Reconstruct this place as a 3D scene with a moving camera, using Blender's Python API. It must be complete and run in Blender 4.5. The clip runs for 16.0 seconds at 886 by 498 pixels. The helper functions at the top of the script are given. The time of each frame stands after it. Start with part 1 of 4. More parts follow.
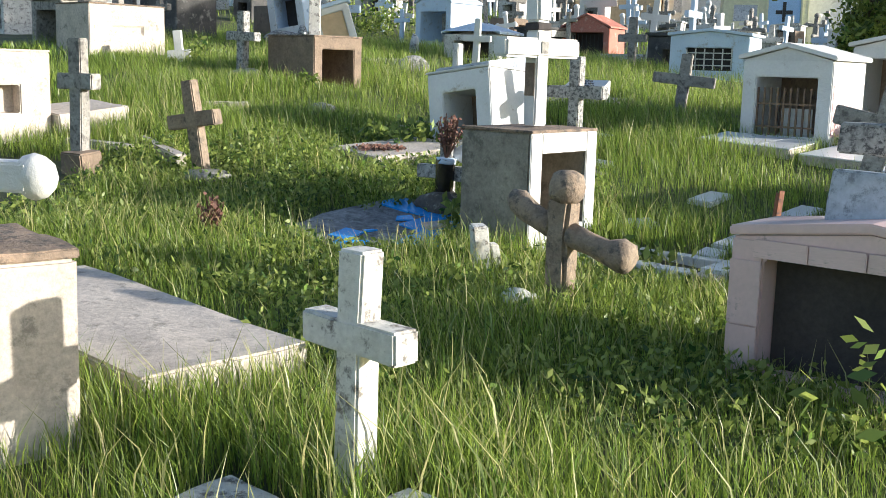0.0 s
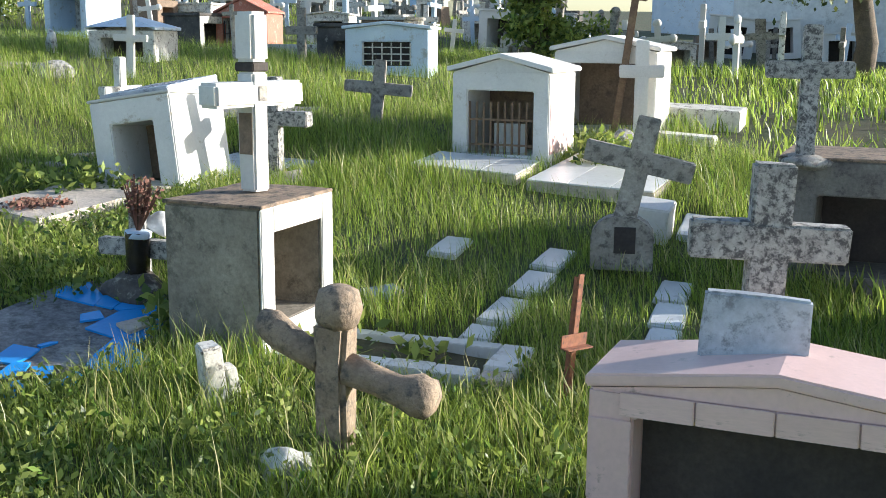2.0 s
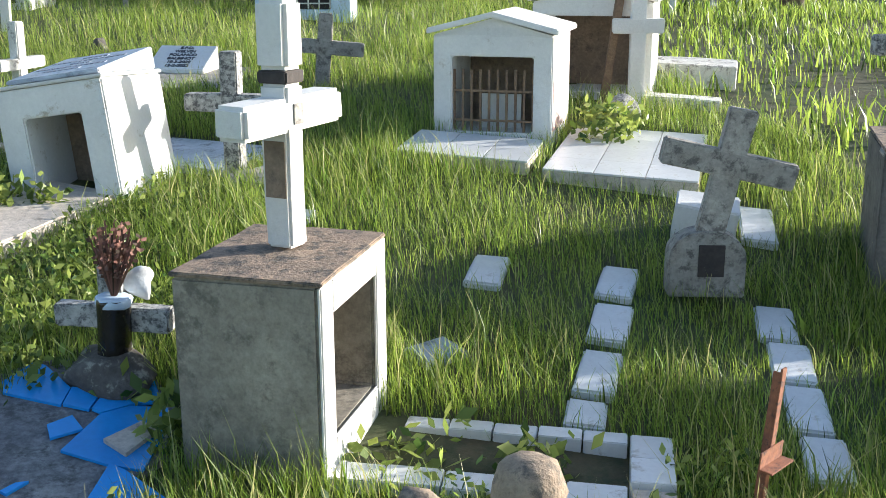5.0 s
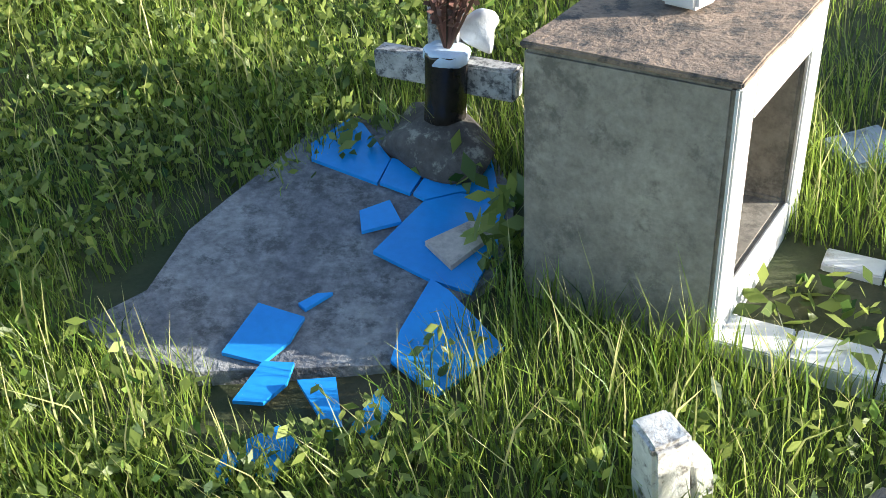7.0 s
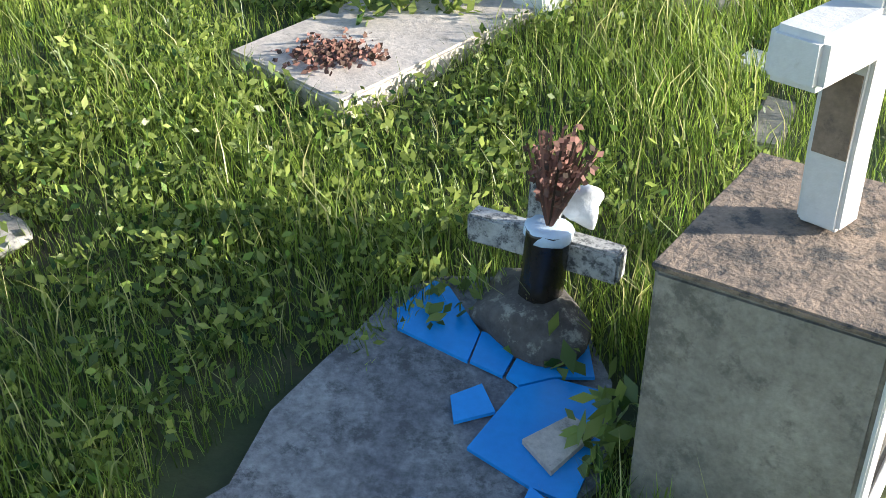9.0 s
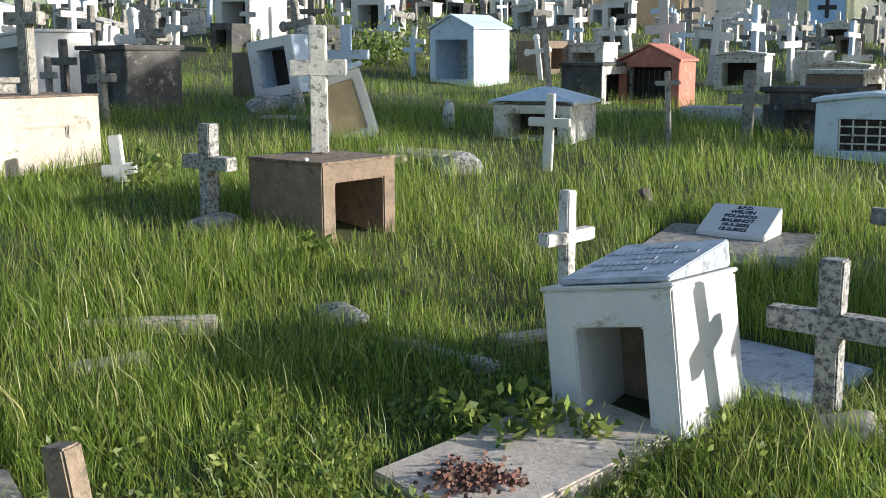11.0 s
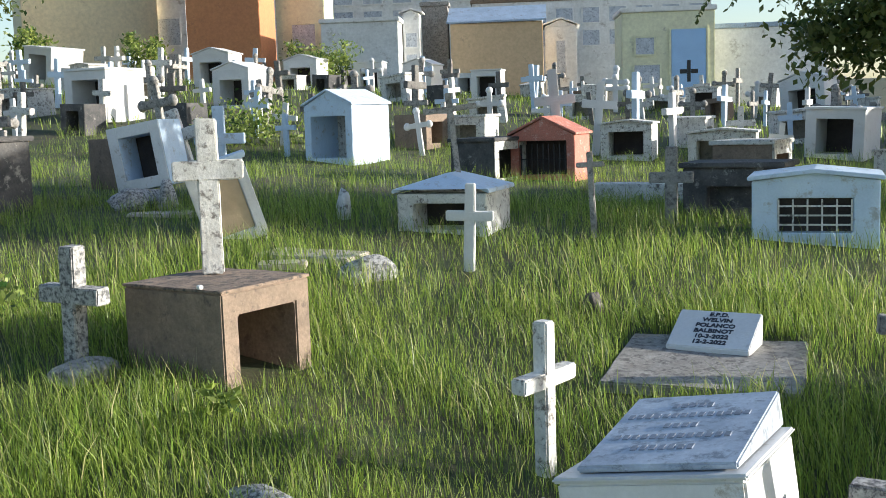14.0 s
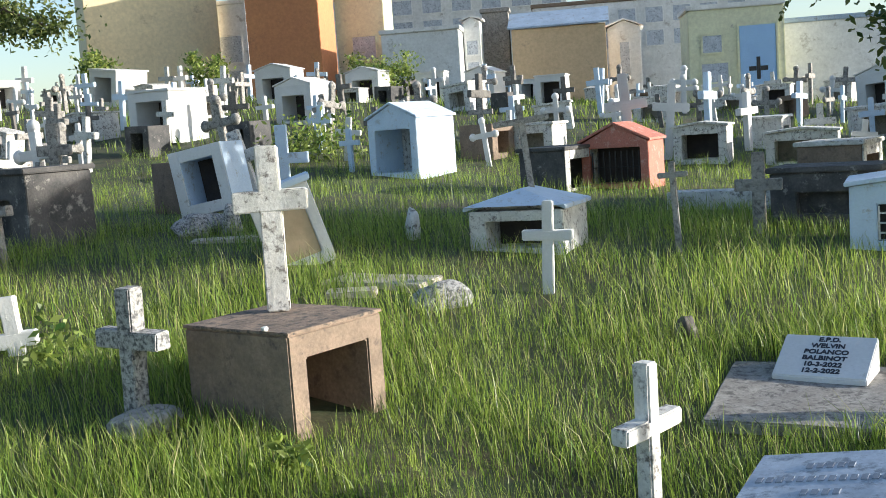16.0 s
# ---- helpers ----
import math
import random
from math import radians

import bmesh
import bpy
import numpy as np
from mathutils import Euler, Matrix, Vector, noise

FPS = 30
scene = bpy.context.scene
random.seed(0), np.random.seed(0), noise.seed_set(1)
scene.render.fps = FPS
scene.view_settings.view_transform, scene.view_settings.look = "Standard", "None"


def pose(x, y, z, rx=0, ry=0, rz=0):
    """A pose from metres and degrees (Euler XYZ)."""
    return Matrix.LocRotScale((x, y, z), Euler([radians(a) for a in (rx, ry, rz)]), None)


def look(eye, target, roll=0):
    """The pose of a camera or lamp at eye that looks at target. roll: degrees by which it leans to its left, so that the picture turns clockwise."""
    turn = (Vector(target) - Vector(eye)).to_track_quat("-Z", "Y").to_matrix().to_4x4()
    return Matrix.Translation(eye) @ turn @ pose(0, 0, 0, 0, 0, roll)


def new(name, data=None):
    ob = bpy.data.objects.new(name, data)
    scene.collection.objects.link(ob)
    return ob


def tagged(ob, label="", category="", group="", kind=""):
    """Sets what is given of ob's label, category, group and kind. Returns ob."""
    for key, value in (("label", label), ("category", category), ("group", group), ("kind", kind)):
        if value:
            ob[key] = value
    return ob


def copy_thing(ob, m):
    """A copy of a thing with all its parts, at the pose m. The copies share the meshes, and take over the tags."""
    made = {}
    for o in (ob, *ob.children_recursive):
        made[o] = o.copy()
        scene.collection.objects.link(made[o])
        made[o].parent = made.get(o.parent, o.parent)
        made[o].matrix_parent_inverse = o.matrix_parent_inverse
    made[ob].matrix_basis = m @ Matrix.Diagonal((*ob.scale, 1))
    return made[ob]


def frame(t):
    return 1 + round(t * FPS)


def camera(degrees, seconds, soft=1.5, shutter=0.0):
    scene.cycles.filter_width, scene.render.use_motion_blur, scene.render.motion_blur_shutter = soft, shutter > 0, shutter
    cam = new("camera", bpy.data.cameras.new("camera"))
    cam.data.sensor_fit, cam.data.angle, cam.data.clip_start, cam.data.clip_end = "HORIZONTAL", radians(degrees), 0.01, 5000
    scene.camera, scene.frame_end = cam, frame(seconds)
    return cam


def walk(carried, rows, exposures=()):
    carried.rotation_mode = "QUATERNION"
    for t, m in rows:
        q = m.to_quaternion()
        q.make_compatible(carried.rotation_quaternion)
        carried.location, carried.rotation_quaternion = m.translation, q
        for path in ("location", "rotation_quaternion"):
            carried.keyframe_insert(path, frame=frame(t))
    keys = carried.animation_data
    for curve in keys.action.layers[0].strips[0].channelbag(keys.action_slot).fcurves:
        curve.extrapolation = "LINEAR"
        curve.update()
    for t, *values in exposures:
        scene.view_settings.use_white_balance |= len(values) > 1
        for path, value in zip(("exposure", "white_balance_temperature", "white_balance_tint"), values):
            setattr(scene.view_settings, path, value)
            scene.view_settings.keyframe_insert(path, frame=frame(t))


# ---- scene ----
cam = camera(44.1, 16.0, soft=0.85)
EXPOSURES = [(0, 0.9, 6050, 9), (2, 1.1, 6050, 9), (3, 1.15, 6050, 9), (5.5, 1.35, 6050, 9), (6, 1.45, 6050, 9), (7, 1.52, 6050, 9), (8.5, 1.55, 6050, 9), (9, 1.48, 6050, 9), (9.5, 1.08, 6050, 9), (10.2, 0.68, 6050, 9), (12.5, 0.6, 6000, 9), (14, 0.88, 6000, 9), (16, 0.9, 6000, 9)]
PATH = [
    (0, (1.316, -2.444, 0.803), (1.06, -0.487, 0.475), 1.6),
    (0.5, (1.209, -2.313, 0.937), (1.109, -0.345, 0.593), 1.4),
    (1, (1.038, -2.046, 0.94), (1.045, -0.074, 0.608), 2.1),
    (1.5, (0.967, -1.757, 1.015), (1.168, 0.207, 0.691), 1.5),
    (2, (0.97, -1.381, 1.101), (1.346, 0.547, 0.726), 0.4),
    (2.5, (0.934, -1.082, 1.129), (1.374, 0.827, 0.723), -0.3),
    (3, (0.824, -0.842, 1.213), (1.373, 1.038, 0.812), 0.6),
    (3.2, (0.801, -0.777, 1.217), (1.379, 1.096, 0.82), 0.7),
    (5.3, (0.514, -0.035, 1.31), (1.13, 1.775, 0.724), 0.2),
    (5.5, (0.51, 0.019, 1.304), (1.1, 1.817, 0.656), 0.5),
    (6, (0.529, 0.214, 1.275), (1.014, 1.999, 0.514), -0.1),
    (6.5, (0.615, 0.602, 1.232), (0.888, 2.387, 0.371), -1.2),
    (7, (0.574, 0.743, 1.25), (0.573, 2.445, 0.2), -2.4),
    (7.5, (0.442, 0.94, 1.253), (0.314, 2.562, 0.09), -1.9),
    (8, (0.354, 1.028, 1.32), (0.268, 2.637, 0.135), -1.1),
    (8.5, (0.372, 1.061, 1.386), (0.354, 2.705, 0.247), 0.5),
    (9, (0.382, 1.022, 1.472), (0.376, 2.75, 0.466), 0.6),
    (9.5, (0.408, 0.976, 1.583), (0.407, 2.817, 0.802), 0.6),
    (10, (0.388, 0.94, 1.63), (0.332, 2.858, 1.066), -0.0),
    (10.2, (0.391, 0.959, 1.624), (0.282, 2.895, 1.132), -0.0),
    (12.3, (0.238, 1.291, 1.591), (-0.061, 3.245, 1.289), -0.7),
    (12.5, (0.241, 1.399, 1.611), (-0.051, 3.355, 1.315), -0.6),
    (13, (0.225, 1.556, 1.665), (-0.02, 3.519, 1.373), -0.4),
    (13.5, (0.048, 1.851, 1.679), (-0.13, 3.825, 1.412), -0.2),
    (14, (-0.073, 2.077, 1.726), (-0.067, 4.062, 1.485), -1.9),
    (14.5, (-0.106, 2.287, 1.747), (-0.03, 4.271, 1.506), -3.0),
    (15, (-0.117, 2.402, 1.78), (-0.108, 4.388, 1.544), -3.4),
    (15.5, (-0.137, 2.466, 1.791), (-0.224, 4.452, 1.564), -3.9),
    (16, (-0.133, 2.467, 1.781), (-0.246, 4.451, 1.558), -4.0),
]
walk(cam, [(t, look(eye, target, roll)) for t, eye, target, roll in PATH], exposures=EXPOSURES)

# ---- world and sun ----
world = bpy.data.worlds.new("world")
scene.world = world
world.use_nodes = True
SUN_UP, SUN_AZ = 12.5, 2.0
sky = world.node_tree.nodes.new("ShaderNodeTexSky")
sky.sky_type, sky.sun_disc = "NISHITA", False
sky.sun_elevation, sky.sun_rotation = radians(SUN_UP + 6), radians(90 + SUN_AZ)
background = world.node_tree.nodes["Background"]
background.inputs["Strength"].default_value = 0.108
world.node_tree.links.new(sky.outputs[0], background.inputs["Color"])
sun = new("sun", bpy.data.lights.new("sun", "SUN"))
sun.data.energy, sun.data.angle, sun.data.color = 5.0, radians(0.6), (1.0, 0.91, 0.78)
sun_from = Vector((math.cos(radians(SUN_AZ)), -math.sin(radians(SUN_AZ)), math.tan(radians(SUN_UP))))
sun.matrix_world = look(sun_from * 30, (0, 0, 0))


# ---- materials ----
def mat(name, base, other=None, rough=0.85, scale=6.0, bump=0.25, stain=None, amount=0.45, metal=0.0, fine=60.0, jitter=0.0, grit=0.6):
    """Two scales of noise over a base colour, with stains of their own shape."""
    m = bpy.data.materials.new(name)
    m.use_nodes = True
    t = m.node_tree
    n, l = t.nodes, t.links
    shader = n["Principled BSDF"]
    other = other or tuple(c * 0.72 for c in base)
    co = n.new("ShaderNodeTexCoord")
    big, small = n.new("ShaderNodeTexNoise"), n.new("ShaderNodeTexNoise")
    for node, s, d in ((big, scale, 8), (small, fine, 4)):
        node.inputs["Scale"].default_value, node.inputs["Detail"].default_value = s, d
        node.inputs["Roughness"].default_value = 0.65
        l.new(co.outputs["Object"], node.inputs["Vector"])
    ramp = n.new("ShaderNodeValToRGB")
    ramp.color_ramp.elements[0].position, ramp.color_ramp.elements[1].position = 0.36, 0.64
    ramp.color_ramp.elements[0].color, ramp.color_ramp.elements[1].color = (*other, 1), (*base, 1)
    l.new(big.outputs["Fac"], ramp.inputs["Fac"])
    grain = n.new("ShaderNodeMix")
    grain.data_type, grain.blend_type = "RGBA", "MULTIPLY"
    grain.inputs["Factor"].default_value = grit
    l.new(ramp.outputs["Color"], grain.inputs[6])
    tone = n.new("ShaderNodeMapRange")
    tone.inputs["From Min"].default_value, tone.inputs["From Max"].default_value = 0.3, 0.7
    tone.inputs["To Min"].default_value, tone.inputs["To Max"].default_value = 0.58, 1.24
    l.new(small.outputs["Fac"], tone.inputs["Value"])
    l.new(tone.outputs[0], grain.inputs[7])
    colour = grain.outputs[2]
    if stain:
        spots = n.new("ShaderNodeTexNoise")
        spots.inputs["Scale"].default_value, spots.inputs["Detail"].default_value = scale * 2.3, 10
        spots.inputs["Roughness"].default_value = 0.75
        l.new(co.outputs["Object"], spots.inputs["Vector"])
        cut = n.new("ShaderNodeMapRange")
        cut.inputs["From Min"].default_value, cut.inputs["From Max"].default_value = 0.62 - amount * 0.25, 0.70 - amount * 0.2
        l.new(spots.outputs["Fac"], cut.inputs["Value"])
        over = n.new("ShaderNodeMix")
        over.data_type = "RGBA"
        l.new(cut.outputs[0], over.inputs["Factor"])
        l.new(colour, over.inputs[6])
        over.inputs[7].default_value = (*stain, 1)
        colour = over.outputs[2]
    if jitter:
        info = n.new("ShaderNodeObjectInfo")
        hue = n.new("ShaderNodeHueSaturation")
        span = n.new("ShaderNodeMapRange")
        span.inputs["To Min"].default_value, span.inputs["To Max"].default_value = 1 - jitter, 1 + jitter
        l.new(info.outputs["Random"], span.inputs["Value"])
        l.new(span.outputs[0], hue.inputs["Value"])
        l.new(colour, hue.inputs["Color"])
        colour = hue.outputs["Color"]
    l.new(colour, shader.inputs["Base Color"])
    shader.inputs["Roughness"].default_value, shader.inputs["Metallic"].default_value = rough, metal
    if bump:
        b = n.new("ShaderNodeBump")
        b.inputs["Strength"].default_value, b.inputs["Distance"].default_value = bump, 0.01
        l.new(small.outputs["Fac"], b.inputs["Height"])
        l.new(b.outputs[0], shader.inputs["Normal"])
    return m


def leafy(name, dark, light, through_share=0.45, rough=0.5):
    """Leaves and blades: colour by island, light passing through."""
    m = bpy.data.materials.new(name)
    m.use_nodes = True
    t = m.node_tree
    n, l = t.nodes, t.links
    shader, out = n["Principled BSDF"], n["Material Output"]
    geo = n.new("ShaderNodeNewGeometry")
    ramp = n.new("ShaderNodeValToRGB")
    ramp.color_ramp.elements[0].color, ramp.color_ramp.elements[1].color = (*dark, 1), (*light, 1)
    straw = ramp.color_ramp.elements.new(0.97)
    straw.color = (light[0] * 2.0, light[1] * 1.35, light[2] * 1.8, 1)
    ramp.color_ramp.elements[1].position = 0.9
    l.new(geo.outputs["Random Per Island"], ramp.inputs["Fac"])
    l.new(ramp.outputs["Color"], shader.inputs["Base Color"])
    shader.inputs["Roughness"].default_value = rough
    glow = n.new("ShaderNodeBsdfTranslucent")
    l.new(ramp.outputs["Color"], glow.inputs["Color"])
    mix = n.new("ShaderNodeMixShader")
    mix.inputs[0].default_value = through_share
    l.new(shader.outputs[0], mix.inputs[1])
    l.new(glow.outputs[0], mix.inputs[2])
    l.new(mix.outputs[0], out.inputs["Surface"])
    return m


GREY = mat("grey_concrete", (0.37, 0.335, 0.27), (0.23, 0.205, 0.165), scale=4, stain=(0.15, 0.135, 0.11), amount=0.42)
PALE = mat("pale_concrete", (0.62, 0.54, 0.46), (0.47, 0.41, 0.35), scale=5, stain=(0.27, 0.24, 0.2), amount=0.25)
BROWN = mat("brown_render", (0.28, 0.205, 0.145), (0.19, 0.14, 0.1), scale=5, stain=(0.12, 0.09, 0.07), amount=0.3)
TOPSOIL = mat("lichen_top", (0.33, 0.24, 0.17), (0.2, 0.15, 0.11), scale=9, stain=(0.08, 0.07, 0.06), amount=0.5, bump=0.6)
DARK = mat("black_stained_concrete", (0.13, 0.12, 0.11), (0.05, 0.05, 0.05), scale=4, stain=(0.3, 0.28, 0.25), amount=0.2)
WHITE = mat("white_paint", (0.72, 0.71, 0.68), (0.64, 0.63, 0.6), rough=0.6, scale=3, stain=(0.5, 0.47, 0.42), amount=0.12, jitter=0.06, grit=0.15)
WORN = mat("worn_white_paint", (0.74, 0.72, 0.67), (0.58, 0.56, 0.5), scale=8, stain=(0.17, 0.15, 0.13), amount=0.42, jitter=0.08, grit=0.35)
SPECKLED = mat("lichen_speckled_cement", (0.5, 0.49, 0.46), (0.36, 0.35, 0.33), scale=20, stain=(0.09, 0.09, 0.09), amount=0.62, jitter=0.1)
GREYCROSS = mat("weathered_cement", (0.4, 0.38, 0.34), (0.27, 0.25, 0.22), scale=10, stain=(0.13, 0.12, 0.11), amount=0.5, jitter=0.12)
BLUISH = mat("pale_blue_paint", (0.62, 0.72, 0.82), (0.52, 0.63, 0.75), rough=0.6, scale=4, stain=(0.4, 0.42, 0.42), amount=0.25, grit=0.15)
MARBLE = mat("grey_blue_marble", (0.55, 0.59, 0.64), (0.36, 0.4, 0.46), rough=0.4, scale=7, stain=(0.2, 0.22, 0.25), amount=0.4, bump=0.1, grit=0.35)
TILE = mat("white_glazed_tile", (0.7, 0.7, 0.69), (0.62, 0.62, 0.61), rough=0.3, scale=4, stain=(0.4, 0.36, 0.3), amount=0.15, bump=0.03, jitter=0.08, grit=0.15)
PINK = mat("pink_glazed_tile", (0.74, 0.54, 0.51), (0.68, 0.49, 0.46), rough=0.3, scale=4, stain=(0.35, 0.26, 0.22), amount=0.12, bump=0.04, jitter=0.07, grit=0.15)
BLUE = mat("blue_glazed_tile", (0.035, 0.32, 0.78), (0.03, 0.26, 0.68), rough=0.25, scale=5, bump=0.03, jitter=0.08, grit=0.15)
RED = mat("brick_red_paint", (0.55, 0.2, 0.14), (0.44, 0.17, 0.12), rough=0.75, scale=5, stain=(0.6, 0.4, 0.33), amount=0.3)
PINKWASH = mat("pink_wash", (0.72, 0.42, 0.4), (0.78, 0.6, 0.58), rough=0.7, scale=4)
# Near-black for the shade inside niches, painted as colour; also the black tape.
SHADE_AND_TAPE = mat("niche_shade_and_tape", (0.06, 0.05, 0.045), (0.035, 0.03, 0.03), scale=5)
RUST = mat("rusty_iron", (0.3, 0.12, 0.06), (0.2, 0.08, 0.05), rough=0.8, scale=20, stain=(0.09, 0.05, 0.04), amount=0.4)
IRON = mat("black_iron", (0.05, 0.05, 0.05), rough=0.55, scale=20, metal=0.4)
DARKGREY = mat("dark_grey_cement", (0.21, 0.195, 0.17), (0.12, 0.11, 0.1), scale=5, stain=(0.07, 0.065, 0.06), amount=0.4)
SLABGREY = mat("rough_slab_cement", (0.31, 0.31, 0.3), (0.16, 0.16, 0.17), scale=6, bump=1.0, fine=48, grit=0.8, stain=(0.1, 0.1, 0.1), amount=0.45)
STONE = mat("field_stone", (0.13, 0.115, 0.1), (0.07, 0.06, 0.05), scale=8, bump=0.6, stain=(0.32, 0.3, 0.24), amount=0.3)
BARKISH = mat("brown_cement_log", (0.36, 0.28, 0.2), (0.23, 0.17, 0.12), scale=9, bump=0.6, stain=(0.12, 0.1, 0.08), amount=0.45)
WOOD = mat("brown_wood", (0.25, 0.17, 0.1), (0.16, 0.1, 0.07), scale=14, bump=0.4)
TAN = mat("tan_wall", (0.62, 0.46, 0.28), (0.56, 0.41, 0.25), scale=0.7, fine=9, stain=(0.4, 0.3, 0.2), amount=0.1, grit=0.35)
BEIGE = mat("cream_wall", (0.78, 0.66, 0.42), (0.72, 0.6, 0.38), scale=0.6, fine=9, stain=(0.5, 0.4, 0.26), amount=0.1, grit=0.35)
ORANGE = mat("orange_wall", (0.55, 0.24, 0.1), (0.48, 0.2, 0.09), scale=0.7, fine=9, stain=(0.35, 0.16, 0.08), amount=0.15, grit=0.35)
WALLWHITE = mat("white_wall", (0.78, 0.78, 0.76), (0.66, 0.66, 0.63), scale=0.8, fine=9, stain=(0.4, 0.38, 0.34), amount=0.2, grit=0.35)
YELLOW = mat("pale_yellow_wall", (0.72, 0.72, 0.5), (0.64, 0.63, 0.44), scale=0.8, fine=9, stain=(0.4, 0.38, 0.3), amount=0.15, grit=0.35)
GREENISH = mat("grey_green_wall", (0.34, 0.4, 0.3), (0.28, 0.33, 0.25), scale=0.8, fine=9)
DOORBLUE = mat("light_blue_door", (0.36, 0.56, 0.82), (0.32, 0.5, 0.76), rough=0.5, scale=2, bump=0.05)
ROOFBLUE = mat("blue_grey_roof", (0.4, 0.5, 0.62), (0.3, 0.38, 0.48), rough=0.6, scale=2, stain=(0.22, 0.2, 0.2), amount=0.2)
PLASTIC = mat("white_plastic_bag", (0.85, 0.86, 0.88), rough=0.3, scale=12, bump=0.2, grit=0.15)
BOTTLE = mat("dark_bottle", (0.03, 0.025, 0.02), rough=0.25, scale=8, bump=0.05)
DRIED = leafy("dried_flowers", (0.05, 0.034, 0.02), (0.15, 0.105, 0.06), 0.1, 0.85)
FADED = mat("faded_lettering", (0.3, 0.33, 0.38), rough=0.6, bump=0)
LETTER = mat("black_lettering", (0.04, 0.04, 0.05), rough=0.6, bump=0)
SOIL = mat("grassy_soil", (0.05, 0.075, 0.022), (0.085, 0.07, 0.035), scale=1.4, fine=22, bump=0.7, stain=(0.03, 0.045, 0.014), amount=0.5)
GRASS = leafy("grass_blades", (0.03, 0.07, 0.012), (0.218, 0.405, 0.052), 0.54, 0.42)
STALK = leafy("pale_stalks", (0.15, 0.24, 0.05), (0.32, 0.42, 0.14), 0.5, 0.4)
WEED = leafy("weed_leaves", (0.032, 0.085, 0.018), (0.2, 0.34, 0.06), 0.5, 0.42)
TREELEAF = leafy("tree_leaves", (0.03, 0.07, 0.012), (0.09, 0.15, 0.03), 0.35)
BARK = mat("tree_bark", (0.16, 0.12, 0.085), (0.09, 0.07, 0.05), scale=9, bump=0.8)


# ---- helpers for building ----
PROFILE_Y = (-60, -4, 0, 2.0, 2.4, 3.3, 5.2, 6.5, 8.9, 10, 13, 17, 22, 30, 40, 90, 900)
PROFILE_Z = (-5, -0.44, -0.1, -0.015, 0.02, 0.13, 0.32, 0.48, 0.77, 0.88, 0.95, 1.02, 1.5, 2.2, 2.6, 4.5, 12)


def rise(x, y):
    """Height of the sloping ground."""
    left = np.interp(y, (3, 6, 9, 14, 30), (0.04, 0.13, 0.06, 0.05, 0.09))
    right = np.interp(y, (1, 3.2, 4.6, 6.3, 8.5, 14, 30), (0.03, 0.03, -0.015, -0.015, 0.03, 0.04, 0.09))
    wide = np.where(np.asarray(x) < 0, np.interp(y, (10, 20), (2, 9)), 9)
    across = -np.where(np.asarray(x) < 0, left, right) * wide * np.tanh(np.asarray(x, float) / wide)
    bumps = 0.015 * np.sin(3.1 * np.asarray(x, float) + 1.3) * np.sin(2.7 * np.asarray(y, float))
    hollow = 0.07 * np.exp(-((np.asarray(x, float) - 0.28) / 0.42) ** 2 - ((np.asarray(y, float) - 2.8) / 0.42) ** 2)
    return np.interp(y, PROFILE_Y, PROFILE_Z) + across + bumps - hollow


def ground_z(x, y):
    return float(rise(x, y))


def part(name, bm, material, parent, label="", smooth=False):
    me = bpy.data.meshes.new(name)
    bmesh.ops.recalc_face_normals(bm, faces=bm.faces)
    bm.to_mesh(me)
    bm.free()
    me.materials.append(material)
    if smooth:
        for p in me.polygons:
            p.use_smooth = True
    ob = new(name, me)
    if parent:
        ob.parent = parent
    if label:
        ob["label"] = label
    return ob


def thing(name, m, label, category, group="", kind=""):
    ob = new(name)
    ob.empty_display_size = 0.1
    ob.matrix_world = m
    return tagged(ob, label, category, group, kind)


def box(bm, x0, x1, y0, y1, z0, z1, m=None):
    v = [bm.verts.new((x, y, z)) for z in (z0, z1) for y in (y0, y1) for x in (x0, x1)]
    for f in ((0, 1, 3, 2), (4, 6, 7, 5), (0, 4, 5, 1), (1, 5, 7, 3), (3, 7, 6, 2), (2, 6, 4, 0)):
        bm.faces.new([v[i] for i in f])
    if m:
        bmesh.ops.transform(bm, matrix=m, verts=v)
    return v


def wear(bm, bevel=0.006, rough=0.0, cuts=0, seed=1):
    """Rounded edges and a slightly uneven surface."""
    bmesh.ops.recalc_face_normals(bm, faces=bm.faces)
    if cuts:
        bmesh.ops.subdivide_edges(bm, edges=bm.edges[:], cuts=cuts, use_grid_fill=True)
    if bevel:
        sharp = [e for e in bm.edges if len(e.link_faces) == 2 and e.calc_face_angle(0) > 0.5]
        bmesh.ops.bevel(bm, geom=sharp, offset=bevel, segments=2, affect="EDGES", clamp_overlap=True)
    if rough:
        for v in bm.verts:
            v.co += noise.noise_vector(v.co * 9 + Vector((seed * 3.7, seed, 0))) * rough
    return bm


def blocks(*sizes, bevel=0.006, rough=0.0, cuts=0, seed=1):
    bm = bmesh.new()
    for s in sizes:
        box(bm, *s)
    return wear(bm, bevel, rough, cuts, seed)


